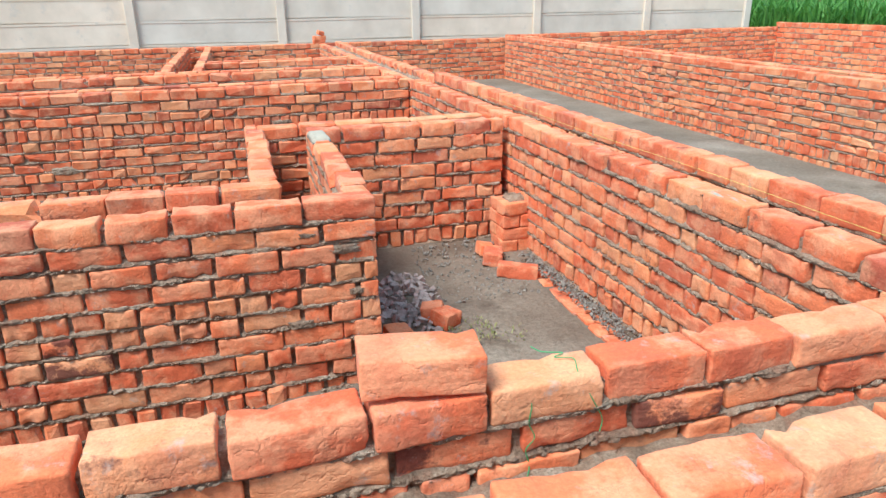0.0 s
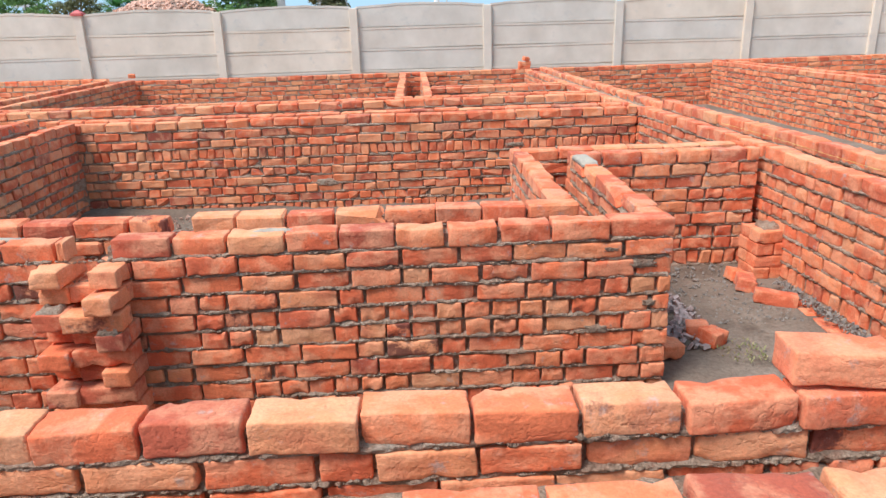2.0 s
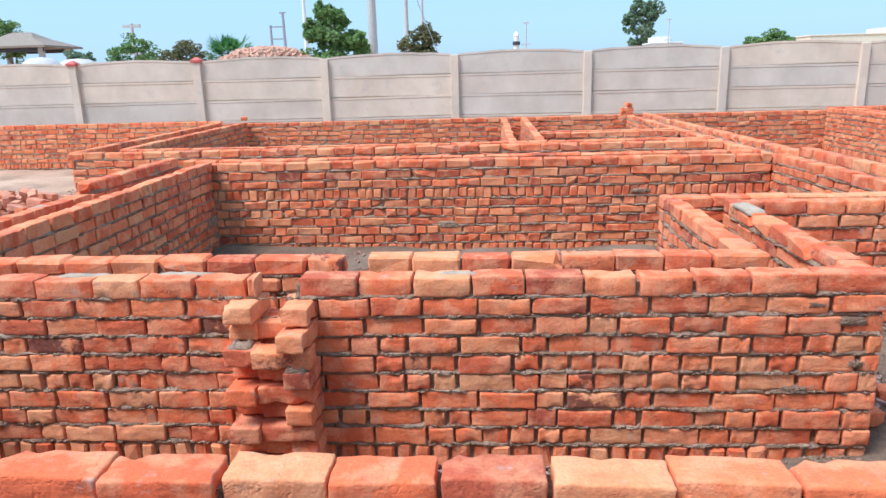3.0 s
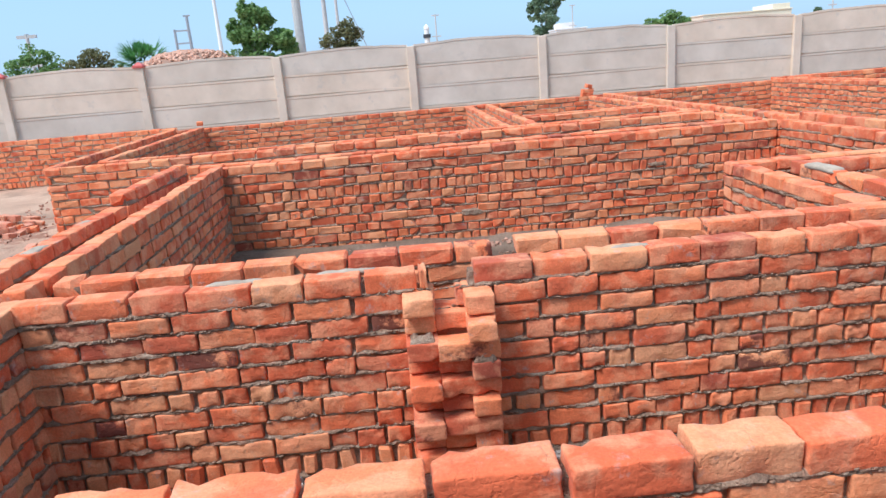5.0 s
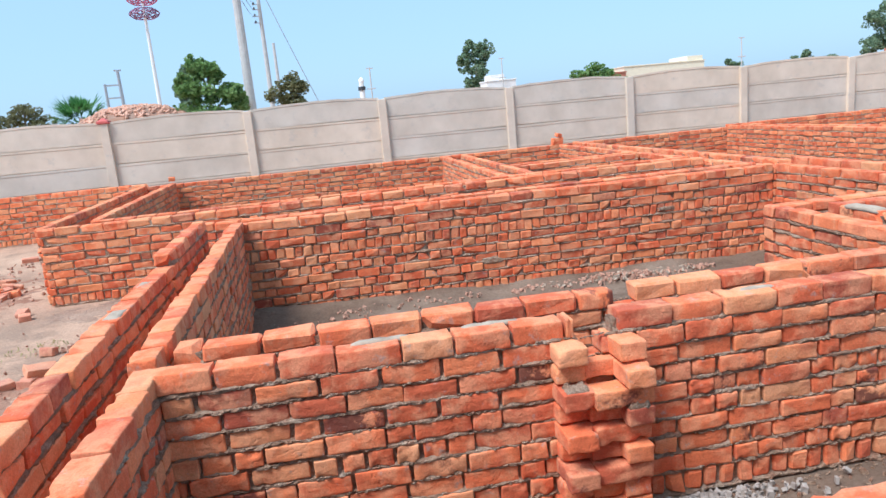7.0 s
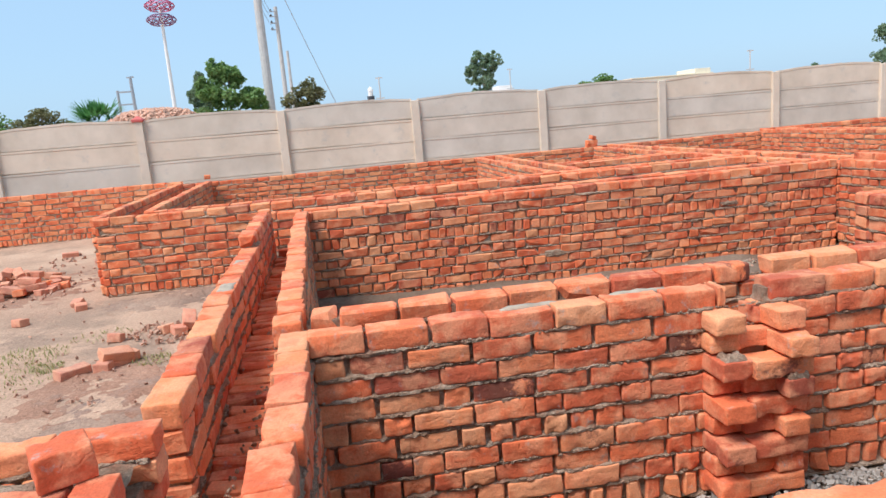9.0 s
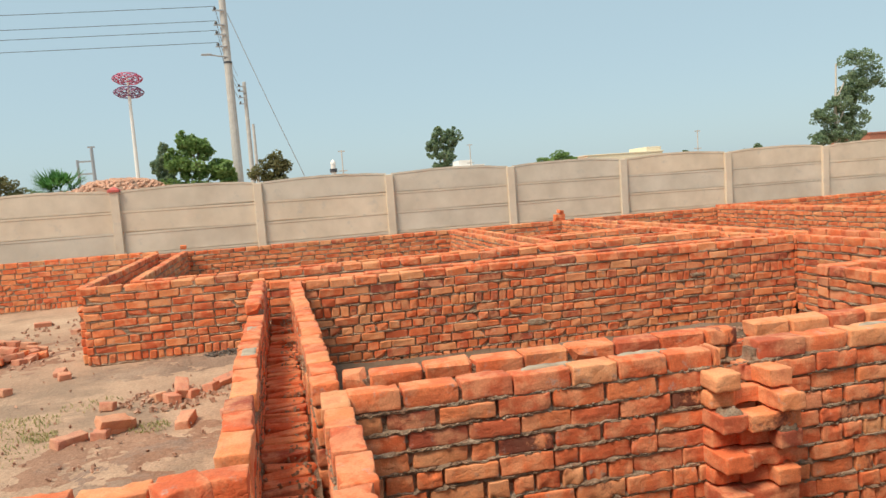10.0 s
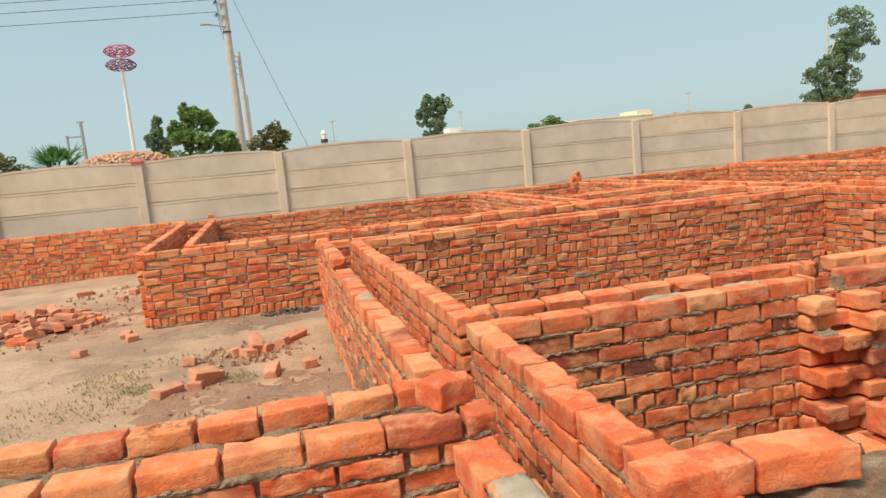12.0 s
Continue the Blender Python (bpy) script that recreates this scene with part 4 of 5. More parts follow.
for k, f in ((1, 2.52), (2, 2.565), (3, 2.48), (4, 2.565), (5, 2.46), (6, 2.56), (7, 2.46), (8, 2.54), (9, 2.49)):
    tooth(-2.175, -2.045, f, k)
for k, f in ((1, 2.50), (2, 2.42), (4, 2.45), (6, 2.46), (8, 2.50), (9, 2.52)):
    tooth(-1.925, -1.81, f, k)
for k, f in ((2, 2.58), (3, 2.46), (4, 2.53), (5, 2.49), (6, 2.53), (7, 2.48), (8, 2.53), (9, 2.50)):
    tooth(-2.05, -1.805, f, k)


# ---- bricks laid across the cross wall's hollow ----
fill = bpy.data.objects["fill_6"]
y, fr = 0.6, random.Random(21)
while y < 6.75:
    u = (y - 1.0) / 5.8
    xc = -3.965 - 0.10 * u
    if fr.random() < 0.85:
        o = new("brick", fr.choice(BR["S"]))
        o.parent = fill
        o.matrix_local = (Matrix.Translation((xc + fr.uniform(-0.012, 0.012), y, 0.40 + 0.03 * noise.noise((y * 2, 0, 0)) + (0.03 if y > 3 else 0)))
                          @ Euler((fr.uniform(-0.2, 0.2) + math.pi / 2, fr.uniform(-0.12, 0.12), fr.uniform(-0.09, 0.09))).to_matrix().to_4x4() @ Matrix.Diagonal((0.95, 0.9, 1, 1)))
    y += fr.uniform(0.078, 0.10)


# ---- cement on wall tops, mortar dabs ----
def cement_patch(x0, x1, y0, y1, z, th, label, material=CEMENT, amp=0.008):
    bm = bmesh.new()
    n, m = 10, 6
    off = x0 * 31 + y0 * 17
    g = {}
    for i in range(n + 1):
        for j in range(m + 1):
            u, v = i / n * 2 - 1, j / m * 2 - 1
            ed = max(abs(u), abs(v)) ** 6
            w = 1 + 0.10 * noise.noise((u * 2 + off, v * 2, 0))
            g[i, j] = bm.verts.new(((x0 + x1) / 2 + u * (x1 - x0) / 2 * w, (y0 + y1) / 2 + v * (y1 - y0) / 2 * w, z - 0.012 + (th + 0.012 + amp * noise.noise((u * 5 + off, v * 5, 3))) * (1 - ed)))
    for i in range(n):
        for j in range(m):
            bm.faces.new((g[i, j], g[i + 1, j], g[i + 1, j + 1], g[i, j + 1])).smooth = True
    rim = [g[i, 0] for i in range(n)] + [g[n, j] for j in range(m)] + [g[i, m] for i in range(n, 0, -1)] + [g[0, j] for j in range(m, 0, -1)]
    bm.faces.new(rim[::-1])
    return tagged(part("cement_patch", bm, material), label, "cement patch", group="cement patches")


cement_patch(-4.215, -4.105, 0.35, 1.33, 0.826, 0.016, "long grey cement cap on a brick skin")
cement_patch(0.43, 0.545, 3.86, 4.19, 0.797, 0.016, "grey cement patch on a brick skin's end")
cement_patch(-1.30, -1.10, 2.67, 2.72, 0.797, 0.010, "grey cement dab on a top course")
cement_patch(-2.55, -2.25, 2.71, 2.75, 0.797, 0.007, "grey cement dab on a top course")
cement_patch(-3.00, -2.72, 2.70, 2.74, 0.797, 0.007, "grey cement dab on a top course")
cement_patch(1.79, 1.87, 2.05, 2.3, 0.797, 0.007, "thin greyish cement patch on a top course")
cement_patch(-4.24, -4.14, 4.3, 4.5, 0.797, 0.008, "grey cement patch on a stepped course")
cement_patch(-4.22, -4.13, 3.6, 3.85, 0.797, 0.008, "grey cement patch on a stepped course")
cement_patch(-3.42, -3.30, 1.10, 1.19, 0.768, 0.03, "rough heap of grey mortar on a top course", MORTAR, 0.02)
cement_patch(-2.165, -2.055, 2.485, 2.57, 0.537, 0.02, "lump of mortar on a projecting brick", MORTAR, 0.02)
cement_patch(-1.915, -1.82, 2.45, 2.52, 0.457, 0.018, "lump of mortar on a projecting brick", MORTAR, 0.02)


def mortar_smear(wall, x, z, w, h, side=-1):
    """Mortar wiped over the face of a brick wall; x in the world, z over its foot."""
    ob = bpy.data.objects[wall]
    bm = bmesh.new()
    n, off, x = 14, x * 13 + z * 7, x - ob.matrix_world.translation.x
    g = {}
    for i in range(n + 1):
        for j in range(n + 1):
            u, v = i / n * 2 - 1, j / n * 2 - 1
            k = 1 + 0.35 * noise.noise((u * 2.2 + off, v * 2.2, 1.0))
            d = min(1.0, max(abs(u), abs(v))) ** 4
            g[i, j] = bm.verts.new((x + u * k * w / 2, side * (0.064 + 0.006 * noise.noise((u * 6 + off, v * 6, 4.0)) - 0.03 * d), z + v * k * h / 2 * (1 - 0.4 * abs(u))))
    for i in range(n):
        for j in range(n):
            bm.faces.new((g[i, j], g[i + 1, j], g[i + 1, j + 1], g[i, j + 1])).smooth = True
    part("mortar_smear", bm, MORTAR, ob, "grey mortar smear")


for x, z, w, h in ((0.40, 0.69, 0.17, 0.06), (0.27, 0.76, 0.12, 0.035), (0.22, 0.38, 0.12, 0.055), (0.45, 0.50, 0.09, 0.045)):
    mortar_smear("wall_1_front", x, z, w, h)
for x, z, w, h in ((-1.46, 0.30, 0.26, 0.11), (0.45, 0.62, 0.22, 0.06), (-3.2, 0.42, 0.12, 0.08), (0.9, 0.55, 0.2, 0.05)):
    mortar_smear("wall_8_front", x, z, w, h)


# ---- loose bricks ----
def loose_brick(x, y, z, rz=0.0, rx=0.0, ry=0.0, half=False, label="loose orange-red brick lying on the sandy ground", group="scattered bricks", fine=True, dusty=False):
    r = random.Random(int(x * 977 + y * 131 + z * 53))
    me = r.choice((DUST_H if half else DUST_S) if dusty else (WORN_H if half else WORN) if fine else BR["H" if half else "S"])
    o = new("loose_brick", me)
    o.matrix_world = pose(x, y, z, rx, ry, rz)
    return tagged(o, label, "brick", group=group)


WT = "loose brick resting on the close wall's top course"
loose_brick(0.335, 1.16, 0.893, -7, 0, 1.5, label="pale loose brick lying across the wall's top", group="")
loose_brick(-3.81, 1.05, 0.836, 3, label=WT)
loose_brick(-3.56, 1.04, 0.832, -6, label=WT)
loose_brick(-4.20, 1.66, 0.902, 28, half=True, label="loose half brick standing on the wall's corner")
# small stack on the far wall
loose_brick(1.66, 13.6, 0.79, 0, label="brick of a small stack on the far wall", group="stacked bricks")
loose_brick(1.67, 13.6, 0.865, 14, label="brick of a small stack on the far wall", group="stacked bricks")
loose_brick(1.70, 13.6, 0.955, 20, 8, 12, half=True, label="upright brick on top of a small stack", group="stacked bricks")
loose_brick(-5.95, 13.6, 0.865, 10, 4, 3, half=True, label="half brick lying on the far wall")
# plot bricks
for i, (x, y) in enumerate(((-6.74, 7.17), (-6.33, 7.6), (-5.56, 6.17), (-5.33, 5.55), (-5.18, 6.31), (-5.05, 6.2), (-4.90, 6.28), (-4.74, 6.4), (-4.62, 6.58), (-4.83, 5.47), (-4.52, 5.53), (-6.95, 11.0), (-5.42, 5.38), (-5.62, 5.33), (-7.79, 11.48), (-6.42, 7.78), (-7.0, 10.4), (-7.4, 7.9))):
    r = random.Random(i)
    z = ground_height(x, y) + 0.033
    loose_brick(x, y, z, r.uniform(0, 180), r.uniform(-14, 14), r.uniform(-8, 8), half=r.random() < 0.45, dusty=True)
loose_brick(-5.36, 5.5, ground_height(-5.36, 5.5) + 0.09, 40, 20, 12, dusty=True)
loose_brick(-4.98, 6.33, ground_height(-4.98, 6.33) + 0.09, 100, 14, -18, dusty=True)
# heap of bricks on the plot
r = random.Random(5)
for i in range(84):
    a, d = r.uniform(0, 6.28), math.sqrt(r.random())
    x, y = -7.85 + math.cos(a) * d * 0.85, 9.0 + math.sin(a) * d * 0.95
    h = max(0.0, 0.30 * (1 - d * 1.05))
    lvl = r.random()
    loose_brick(x, y, ground_height(x, y) + 0.03 + h * lvl, r.uniform(0, 180), r.uniform(-40, 40) * (0.3 + h), r.uniform(-40, 40) * (0.3 + h), half=r.random() < 0.3, label="orange-red brick in a tumbled heap on sand", group="heap of bricks", dusty=r.random() < 0.75)

# ---- small room: pier, footing, chips ----
pier = empty("brick_pier", 1.70, 4.0, -0.01)
for k in range(4):
    for j, (dx, dy) in enumerate(((-0.0, -0.06), (0.0, 0.06)) if k % 2 else ((-0.06, 0.0), (0.06, 0.0))):
        o = new("brick", random.Random(k * 3 + j).choice(WORN))
        o.parent = pier
        o.matrix_local = Matrix.Translation((dx, dy, 0.042 + 0.082 * k)) @ Euler((0, 0, (0 if k % 2 else math.pi / 2) + 0.05 * (k - 1.5))).to_matrix().to_4x4()
tagged(pier, "short rough brick pier in the room's corner", "pier")
cement_patch(1.63, 1.78, 3.91, 4.07, 0.316, 0.03, "grey gravelly mortar on the brick pier", MORTAR, 0.02)
footing = empty("brick_footing", 1.63, 2.3, -0.028)
y = 0.0
r = random.Random(9)
while y < 1.25:
    w = r.choice((0.112, 0.229, 0.112))
    o = new("brick", r.choice(BR["H"] if w < 0.2 else BR["S"]))
    o.parent = footing
    o.matrix_local = Matrix.Translation((0.04 - 0.02 * y + r.uniform(-0.006, 0.006), y + w / 2, 0.0)) @ Euler((0, 0, math.pi / 2 + r.uniform(-0.05, 0.05))).to_matrix().to_4x4()
    y += w + 0.012
tagged(footing, "single row of footing bricks beside the wall", "footing")
for x, y, rz, hf in ((1.47, 3.76, 70, False), (1.52, 3.48, -25, False), (1.47, 3.88, 85, True), (0.94, 3.02, 35, True), (0.90, 3.11, 70, True), (0.67, 2.91, 10, True)):
    loose_brick(x, y, 0.035, rz, random.Random(x).uniform(-12, 12), 4, half=hf, label="broken brick on the damp room floor")


def chips(name, pts, material, label, r, kind="stuff"):
    """Small broken stones: pts are (x, y, z, size)."""
    vs, fs = [], []
    for x, y, z, s in pts:
        n = len(vs)
        m = pose(x, y, z, r.uniform(0, 360), r.uniform(0, 360), r.uniform(0, 360))
        sx, sy, sz = s * r.uniform(0.7, 1.3), s * r.uniform(0.5, 1.0), s * r.uniform(0.25, 0.7)
        for cx in (-1, 1):
            for cy in (-1, 1):
                for cz in (-1, 1):
                    vs.append(m @ Vector((cx * sx * r.uniform(0.6, 1), cy * sy * r.uniform(0.6, 1), cz * sz * r.uniform(0.6, 1))))
        fs += [[n + i for i in f] for f in ((0, 1, 3, 2), (4, 6, 7, 5), (0, 4, 5, 1), (2, 3, 7, 6), (0, 2, 6, 4), (1, 5, 7, 3))]
    me = bpy.data.meshes.new(name)
    me.from_pydata(vs, [], fs)
    me.materials.append(material)
    return tagged(new(name, me), label, "rubble", kind=kind)


r = random.Random(31)


def blob(cx, cy, rx, ry, n, z, s, h=0.0):
    out = []
    for _ in range(n):
        a, d = r.uniform(0, 6.28), math.sqrt(r.random())
        out.append((cx + math.cos(a) * d * rx, cy + math.sin(a) * d * ry, z + h * (1 - d) * r.random(), s * r.uniform(0.4, 1.3)))
    return out


chips("stone_chips", blob(0.84, 3.38, 0.17, 0.32, 130, 0.010, 0.026, 0.035) + blob(0.80, 3.12, 0.16, 0.2, 45, 0.01, 0.02, 0.02), STONE, "small heap of grey stone chips on the floor", r)
chips("gravel", [(1.70 - 0.035 * (y - 2.3) / 1.2 + r.uniform(-0.05, 0.04), y, 0.03 + r.uniform(0, 0.03), r.uniform(0.004, 0.011)) for y in [2.2 + 1.5 * r.random() for _ in range(700)]], GRAVEL, "grey gravel between footing and wall", r)
chips("rubble", blob(-0.3, 6.34, 1.1, 0.14, 240, -0.125, 0.026, 0.04) + blob(-2.3, 6.35, 0.7, 0.2, 60, -0.10, 0.02, 0.02) + blob(-3.2, 6.0, 0.5, 0.5, 50, -0.10, 0.02), RUBBLE, "line of broken brick chips on grey soil", r)
chips("pale_chips", blob(-0.2, 6.34, 1.0, 0.14, 60, -0.11, 0.02, 0.03), CEMENT, "pale mortar crumbs among brick chips", r)
chips("brick_crumbs", blob(-5.2, 5.4, 1.0, 1.0, 70, -0.06, 0.014) + blob(-5.0, 6.3, 0.5, 0.4, 120, -0.06, 0.022) + blob(-7.8, 9.0, 1.3, 1.4, 200, -0.06, 0.022) + blob(-7.2, 11.0, 0.9, 0.9, 60, -0.06, 0.03) + blob(-6.3, 7.0, 1.4, 1.2, 35, -0.06, 0.012), RUBBLE, "orange brick crumbs strewn over sandy ground", r)
chips("gravel", blob(-4.65, 7.85, 0.34, 0.16, 260, -0.06, 0.016, 0.05), DARK_GRAVEL, "dark gravel at the foot of a brick wall", r)
chips("gravel", [(r.uniform(1.0, 1.6), r.uniform(3.2, 4.15), 0.008, r.uniform(0.004, 0.012)) for _ in range(350)], GRAVEL, "fine gravel on the damp room floor", r)
chips("mortar_crumbs", [(x, y, room_floor(x, y) + 0.004, r.uniform(0.004, 0.016)) for x, y in [(r.uniform(-3.6, 0.5), 2.64 - abs(r.gauss(0, 0.12))) for _ in range(650)] + [(r.uniform(-3.6, 1.6), 1.22 + abs(r.gauss(0, 0.12))) for _ in range(250)]], MORTAR, "grey mortar crumbs fallen at the wall's foot", r)
chips("mortar_debris", [(x, y, room_floor(x, y) + r.uniform(0, 0.035) * math.exp(-((y - 2.55) / 0.1) ** 2), r.uniform(0.005, 0.019)) for x, y in [(r.choice((-2.35, -2.35, -1.55, -1.5)) + r.gauss(0, 0.22), 2.60 - abs(r.gauss(0, 0.09))) for _ in range(900)]], PALE_DEBRIS, "pale grey mortar debris heaped at the wall's foot", r)
chips("mortar_crumbs", [(-4.02 - 0.1 * (y - 1) / 5.8 + r.choice((-1, 1, 1)) * abs(r.gauss(0.115, 0.035)), y, 0.455 + r.uniform(0, 0.03), r.uniform(0.004, 0.013)) for y in [0.6 + 6.2 * r.random() for _ in range(900)]], MORTAR, "dark mortar crumbs in the hollow wall", r)


# ---- soil spreads on the plot ----
def spread(cx, cy, rx, ry, material, label, lift=0.006):
    bm = bmesh.new()
    n, rings = 130, 26
    def z_at(x, y_, q):
        return ground_height(x, y_) + lift + 0.016 * (1 - (q / rings) ** 2) - 0.014 + 0.022 * noise.noise((x * 3.1, y_ * 3.1, 9)) + 0.016 * noise.noise((x * 9, y_ * 9, 5)) + 0.010 * noise.noise((x * 23, y_ * 23, 1))
    c = bm.verts.new((cx, cy, z_at(cx, cy, 0)))
    prev = None
    for q in range(1, rings + 1):
        ring = []
        for i in range(n):
            a = 2 * math.pi * i / n
            w = (q / rings) * (1 + 0.28 * noise.noise((math.cos(a) * 1.5 + cx, math.sin(a) * 1.5 + cy, 0)) + 0.16 * noise.noise((math.cos(a) * 5 + cx, math.sin(a) * 5, 2)))
            x, y_ = cx + math.cos(a) * rx * w, cy + math.sin(a) * ry * w
            ring.append(bm.verts.new((x, y_, z_at(x, y_, q) - (0.03 if q == rings else 0))))
        for i in range(n):
            if prev is None:
                bm.faces.new((c, ring[i], ring[(i + 1) % n])).smooth = True
            else:
                bm.faces.new((prev[i], ring[i], ring[(i + 1) % n], prev[(i + 1) % n])).smooth = True
        prev = ring
    return tagged(part("soil_spread", bm, material), label, "soil", kind="structure")


spread(-5.0, 5.0, 1.0, 0.8, DUST, "reddish brick-dust soil on the plot")
spread(-5.6, 3.2, 1.5, 1.25, DAMP, "damp grey soil beside the close wall", 0.010)
spread(-5.1, 7.6, 0.95, 0.45, DAMP, "grey soil banked at the wall's foot", 0.012)
spread(-7.8, 9.0, 1.4, 1.3, DUST, "reddish brick-dust soil under the heap")


# ---- weeds, thread, builder's line ----
def tufts(name, spots, n, hgt, material, label):
    r = random.Random(name)
    bm = bmesh.new()
    for cx, cy, rad, cnt in spots:
        for _ in range(int(cnt)):
            a, d = r.uniform(0, 6.28), rad * math.sqrt(r.random())
            x, y_ = cx + math.cos(a) * d, cy + math.sin(a) * d
            z = ground_height(x, y_)
            h = hgt * r.uniform(0.4, 1.2)
            b_ = r.uniform(0, 6.28)
            u = Vector((math.cos(b_), math.sin(b_), 0))
            w = Vector((-u.y, u.x, 0)) * 0.004
            p = Vector((x, y_, z))
            q = p + u * h * 0.4 + Vector((0, 0, h * 0.6))
            t = p + u * h * 0.9 + Vector((0, 0, h * 0.9))
            v = [bm.verts.new(s) for s in (p - w, p + w, q + w, q - w, t)]
            bm.faces.new((v[0], v[1], v[2], v[3]))
            bm.faces.new((v[3], v[2], v[4]))
    return tagged(part(name, bm, material), label, "weeds", kind="stuff")


tufts("weeds", [(-6.2, 5.95, 0.32, 300), (-5.92, 5.62, 0.14, 130), (-6.1, 5.3, 0.35, 170), (-5.1, 5.5, 0.15, 130), (-5.75, 6.4, 0.25, 90), (-6.7, 5.2, 0.5, 220), (-4.5, 3.7, 0.15, 40)], 1, 0.032, GRASS, "thin dry green weeds on sandy ground")
tufts("weeds", [(1.02, 2.9, 0.14, 110), (1.2, 2.8, 0.1, 40)], 1, 0.018, GRASS, "thin weeds on the damp room floor").location.z += 0.075
cable("green_thread", [(0.591, 1.230, 0.851), (0.602, 1.200, 0.853), (0.639, 1.180, 0.855), (0.613, 1.165, 0.857), (0.650, 1.155, 0.854), (0.639, 1.115, 0.851), (0.645, 1.095, 0.830), (0.666, 1.090, 0.789), (0.688, 1.092, 0.746), (0.682, 1.088, 0.719)], 0.0011, THREAD_G, "green thread tangled on a brick")
cable("green_thread", [(0.527, 1.120, 0.840), (0.534, 1.092, 0.810), (0.529, 1.090, 0.768), (0.541, 1.088, 0.735), (0.524, 1.090, 0.708), (0.532, 1.088, 0.671), (0.516, 1.060, 0.649), (0.543, 1.040, 0.655), (0.564, 1.050, 0.649)], 0.0011, THREAD_G, "green thread hanging in a joint")
cable("builders_line", [(2.072 - 0.018 * (y - 0.9), y, 0.785 + 0.004 * math.sin(y * 3)) for y in [0.95 + 0.5 * i for i in range(10)]], 0.0009, THREAD_Y, "yellow builder's line along a brick course")

# ---- brick mound and crops beyond ----
mound = empty("brick_mound", -10.6, 30.2, -0.08)
bm = bmesh.new()
prof = [(2.9, 0.0), (2.5, 1.6), (1.9, 2.55), (1.1, 2.9), (0.3, 3.0)]
rings = []
for rad, z in prof:
    rings.append([bm.verts.new((math.cos(a) * rad * 1.05 * (1 + 0.1 * noise.noise((math.cos(a), math.sin(a), z))), math.sin(a) * rad, z)) for a in [2 * math.pi * i / 24 for i in range(24)]])
for a, b_ in zip(rings, rings[1:]):
    for i in range(24):
        bm.faces.new((a[i], a[(i + 1) % 24], b_[(i + 1) % 24], b_[i]))
bm.faces.new(rings[-1])
part("core", bm, DUST, mound)
r = random.Random(17)
vs, fs = [], []
for _ in range(900):
    t = r.random() ** 0.6
    i = min(3, int(t * 4))
    u = t * 4 - i
    rad, z = prof[i][0] * (1 - u) + prof[i + 1][0] * u, prof[i][1] * (1 - u) + prof[i + 1][1] * u
    a = r.uniform(0, 6.28)
    m = pose(math.cos(a) * rad * 1.05, math.sin(a) * rad, z + 0.03, r.uniform(0, 180), r.uniform(-40, 40), r.uniform(0, 180))
    me = r.choice(BR["S"] + BR["H"])
    n = len(vs)
    vs += [m @ v.co for v in me.vertices]
    fs += [[n + q for q in p.vertices] for p in me.polygons]
me = bpy.data.meshes.new("bricks")
me.from_pydata(vs, [], fs)
me.materials.append(HAZED_BRICK)
o = new("bricks", me)
o.parent = mound
o["kind"] = "stuff"
tagged(mound, "heap of tumbled bricks behind the concrete fence", "brick heap")

r = random.Random(23)
bm = bmesh.new()
for _ in range(15000):
    x, y = r.uniform(13.1, 26), r.uniform(9.5, 30)
    if r.random() < 0.4:
        x, y = r.uniform(13.1, 16), r.uniform(12, 22)
    h = r.uniform(1.0, 1.75)
    a = r.uniform(0, 6.28)
    u = Vector((math.cos(a), math.sin(a), 0))
    w = Vector((-u.y, u.x, 0)) * 0.022
    p = Vector((x, y, -0.08))
    q, t = p + u * 0.1 + Vector((0, 0, h * 0.75)), p + u * r.uniform(0.2, 0.5) + Vector((0, 0, h * r.uniform(0.8, 1.0)))
    v = [bm.verts.new(s) for s in (p - w, p + w, q + w, q - w, t)]
    bm.faces.new((v[0], v[1], v[2], v[3]))
    bm.faces.new((v[3], v[2], v[4]))
tagged(part("crop_field", bm, CROP), "dense field of tall bright green crops", "crops", kind="stuff")


# ---- bricks of the walls ----
# over-burnt bricks: along the wall in world x, and height
BURNT = {"wall_5_far": ((0.33, 0.72), (0.82, 0.72)),
         "wall_1_front": ((-3.04, 0.47), (-2.30, 0.56), (-1.37, 0.40), (-1.26, 0.47), (-0.72, 0.29), (-0.57, 0.26), (-3.4, 0.2)),
         "wall_1_back": ((-0.51, 0.77), (-1.75, 0.76))}


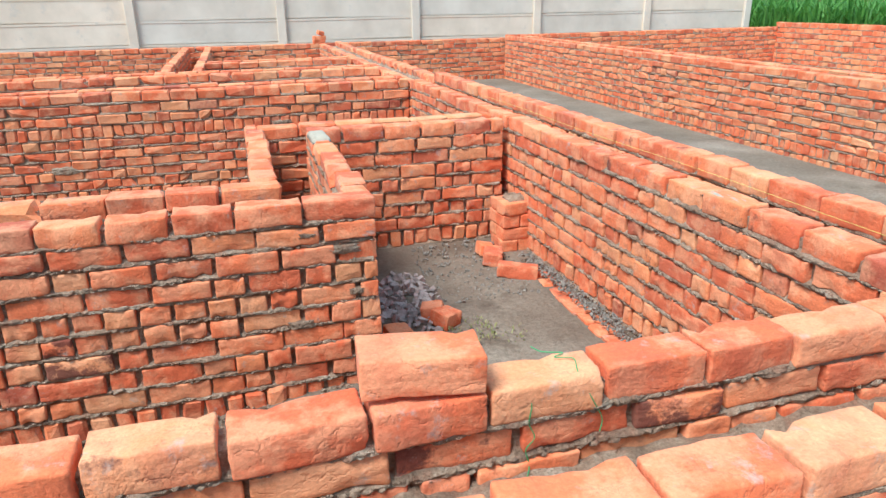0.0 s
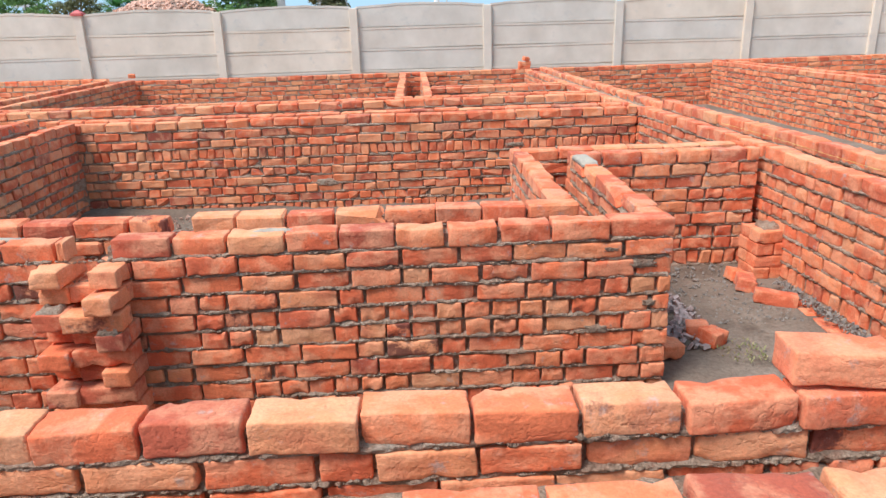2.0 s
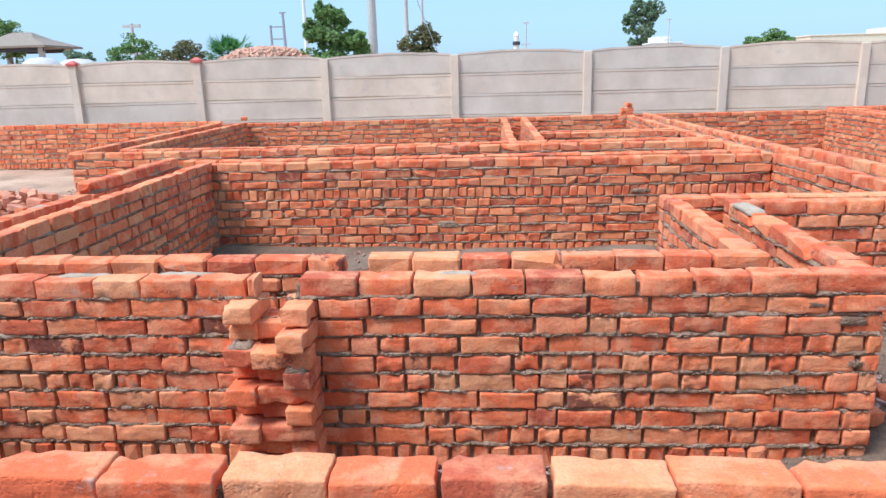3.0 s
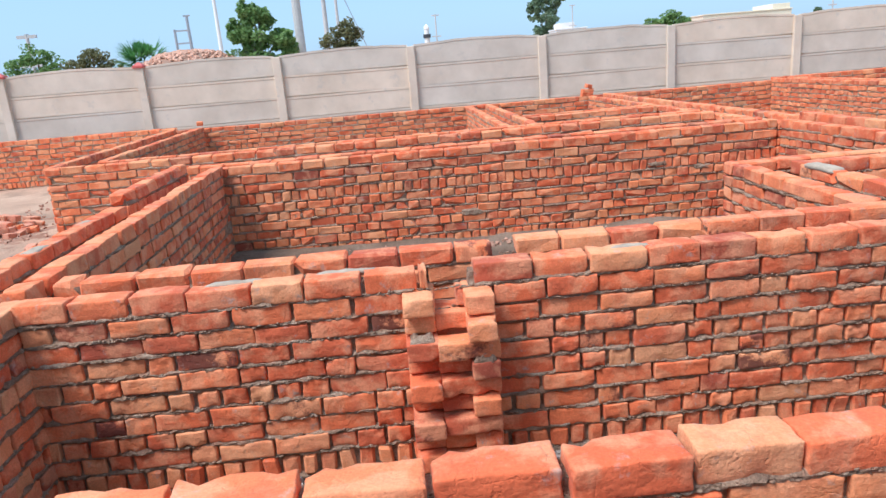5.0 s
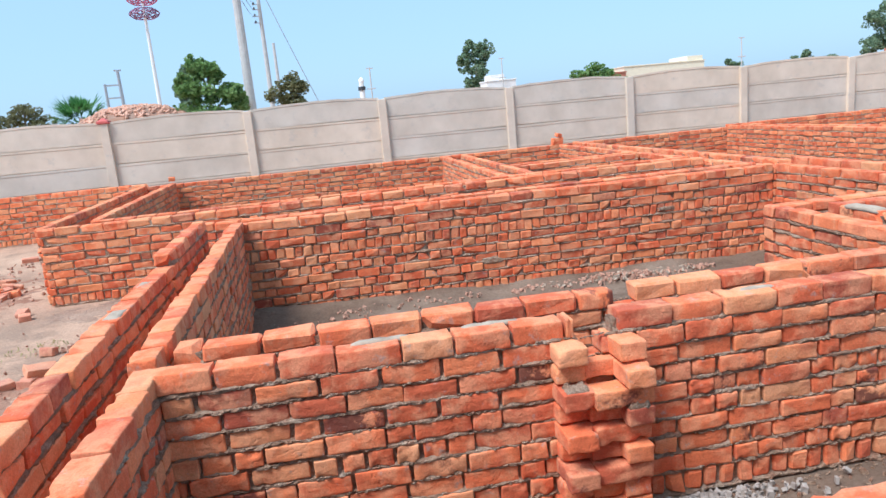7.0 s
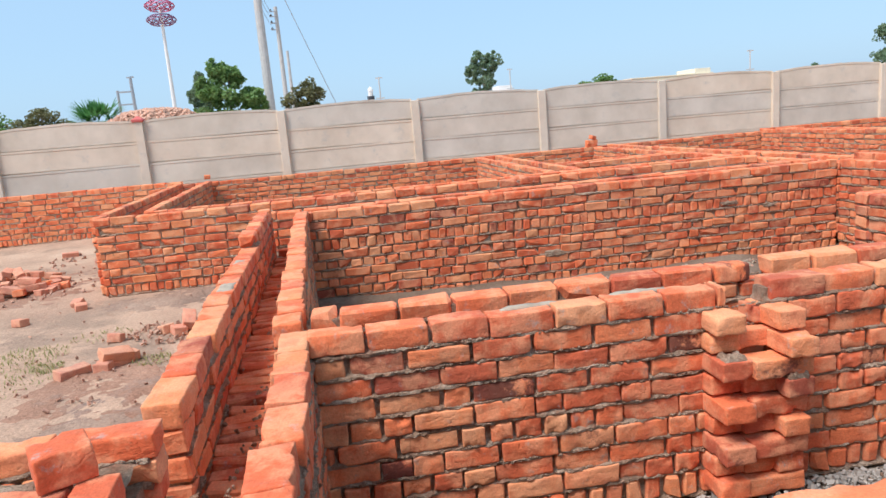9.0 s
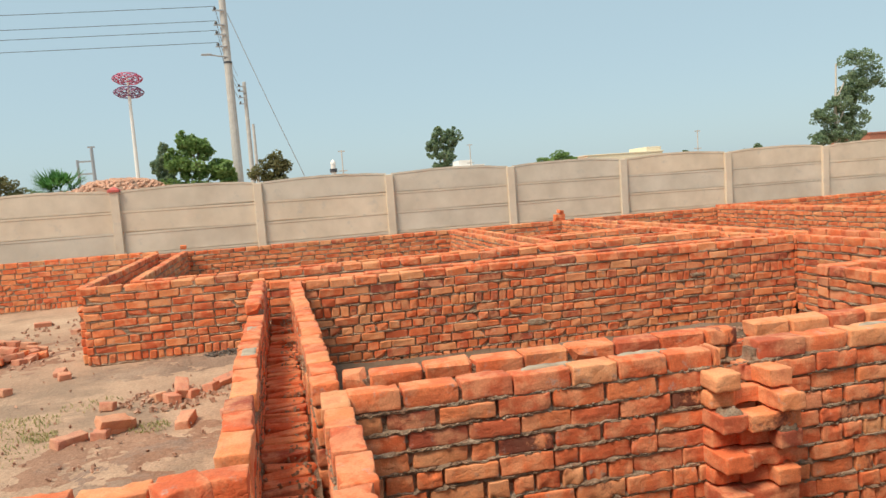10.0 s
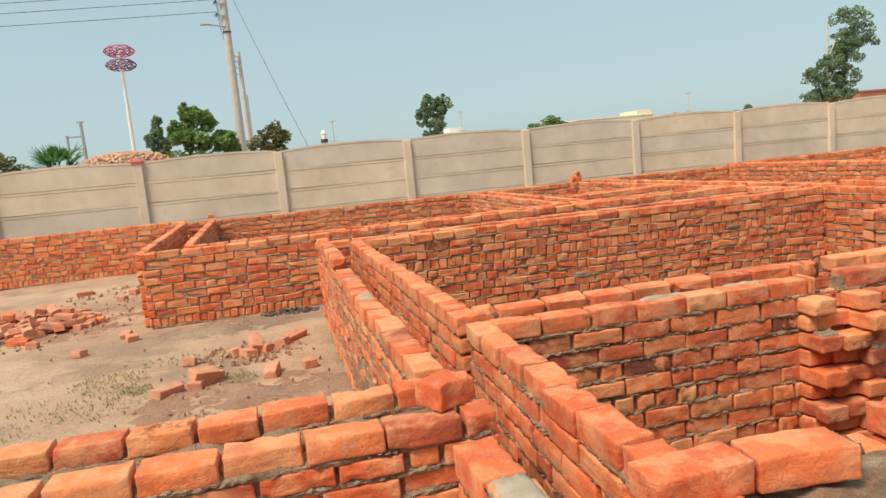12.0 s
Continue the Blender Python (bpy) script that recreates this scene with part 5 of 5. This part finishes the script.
def lumps(parent, L, rows, r, th, off, faces):
    """Mortar squeezed out of the beds and left in crumbs along them."""
    hull = [(1, 0, 0), (-1, 0, 0), (0, 1, 0), (0, -1, 0), (0, 0, 1), (0, 0, -1), (0.62, 0.6, 0.5), (-0.6, 0.62, 0.5), (0.6, -0.6, 0.52), (-0.6, -0.62, 0.5)]
    tris = [(0, 2, 6), (2, 4, 6), (4, 0, 6), (2, 1, 7), (1, 4, 7), (4, 2, 7), (3, 0, 8), (0, 4, 8), (4, 3, 8), (1, 3, 9), (3, 4, 9), (4, 1, 9), (2, 0, 5), (1, 2, 5), (3, 1, 5), (0, 3, 5)]
    vs, fs = [], []
    for k, (c, zb, h) in enumerate(rows[:-1]):
        for side in faces:
            x = r.uniform(0.01, 0.05)
            while x < L - 0.02:
                big = noise.noise((x * 5 + off, zb * 11, side * 7.0))
                if big > -0.22:
                    g = 0.75 + 0.9 * max(0.0, big)
                    sx, sy, sz = r.uniform(0.008, 0.021) * g, r.uniform(0.006, 0.011) * g, r.uniform(0.0045, 0.0095) * g
                    y, z = side * (0.0535 * th + r.uniform(-0.006, 0.004)), zb + r.uniform(-0.006, 0.006) + wave(x, zb, off)
                    n = len(vs)
                    flip = r.choice((-1, 1))
                    for q in hull:
                        vs.append((x + flip * q[0] * sx * r.uniform(0.7, 1.25), y + flip * q[1] * sy * r.uniform(0.7, 1.25), z + q[2] * sz * r.uniform(0.7, 1.3) + q[0] * sz * 0.3))
                    fs += [[n + i for i in t] for t in tris]
                x += r.uniform(0.008, 0.030)
    me = bpy.data.meshes.new("mortar_lumps")
    me.from_pydata(vs, [], fs)
    me.materials.append(MORTAR)
    for p in me.polygons:
        p.use_smooth = True
    o = new("mortar_lumps", me)
    o.parent = parent
    o["kind"] = "stuff"


def lay(parent, L, rows, r, skip, near, worn, shift, deep, size, off):
    rest = []
    x_from, z_from = -parent.matrix_world.translation.x, -parent.matrix_world.translation.z
    pitch = {q: v * size for q, v in PITCH.items()}
    for k, (c, zb, h) in enumerate(rows):
        x = -((k % 2) * pitch[c] / 2 + shift) % pitch[c] - pitch[c]
        while x < L:
            p = pitch[c] * r.uniform(0.90, 1.07)
            kind = c
            if c == "S" and k > 0 and r.random() < (0.22 if k > 2 else 0.12):
                kind, p = "H", pitch["H"]
            elif c == "H" and r.random() < 0.25:
                kind, p = "S", pitch["S"]
            a, b_ = max(x, 0.0), min(x + p, L)
            if L - b_ < 0.06:
                b_, p = L, L
            x += p
            if skip and k < skip[2]:
                if a < skip[0] < b_:
                    b_ = skip[0]
                elif a < skip[1] < b_:
                    a = skip[1]
                elif skip[0] <= a and b_ <= skip[1]:
                    continue
            if b_ - a < 0.035:
                continue
            g = r.uniform(0.004, 0.024) if worn else r.uniform(0.003, 0.015)
            ln = b_ - a - g
            full = {"S": 0.229, "H": 0.112, "K": 0.074}[kind]
            if kind == "S" and ln < 0.15 * size:
                kind, full = "H", 0.112
            hh = {"S": 0.075, "H": 0.075, "K": 0.108}[kind]
            top = k == 0
            hero = worn and k < (1, 1, 5, 9)[worn] and kind != "K"
            if hero:
                me = r.choice(WORN if kind == "S" else WORN_H)
                full = 0.232 if kind == "S" else 0.114
            else:
                me = r.choice(BR[kind])
            sc = (ln / full, deep, (h - (0.006 if top else r.uniform(0.007, 0.021))) / hh)
            j = 1.2 if top else 1.0
            m = (Matrix.Translation(((a + b_) / 2, r.uniform(-0.009, 0.007) * j, zb + h / 2 + (0.002 if top else wave((a + b_) / 2, zb, off)) + r.uniform(-0.0035, 0.0035)))
                 @ Euler((r.uniform(-0.035, 0.035) * j, r.uniform(-0.013, 0.013) * j, r.uniform(-0.03, 0.03) * j + (math.pi if r.random() < 0.5 else 0))).to_matrix().to_4x4()
                 @ Matrix.Diagonal((*sc, 1)))
            for bx, bz in BURNT.get(parent.name, ()):
                if a <= bx + x_from < b_ and zb <= bz + z_from < zb + h:
                    me = r.choice(BURNT_S if kind == "S" else BURNT_H)
                    m = m @ Matrix.Diagonal((full / (0.232 if kind == "S" else 0.114), 1, hh / 0.078, 1))
            rest.append((m, me, k))
    # the upper courses are the ones passed nearest and in full view
    rest.sort(key=lambda q: q[2])
    for m, me, k in rest[:near]:
        o = new("brick", me)
        o.parent = parent
        o.matrix_local = m
    if rest[near:]:
        vs, fs = [], []
        for m, me, k in rest[near:]:
            n = len(vs)
            vs += [m @ v.co for v in me.vertices]
            fs += [[n + i for i in p.vertices] for p in me.polygons]
        me = bpy.data.meshes.new("bricks")
        me.from_pydata(vs, [], fs)
        me.materials.append(BRICK_J)
        o = new("bricks", me)
        o.parent = parent
        o["kind"] = "stuff"


for spec in WALLS:
    lay(*spec)
    ob, L, rows, r, skip, near, worn, shift, deep, size, off = spec
    if worn or ob.name.startswith(("wall_1_", "wall_2", "wall_3")):
        lumps(ob, L, rows, r, deep, off, (-1,) if ob.name == "wall_1_front" else (-1, 1))
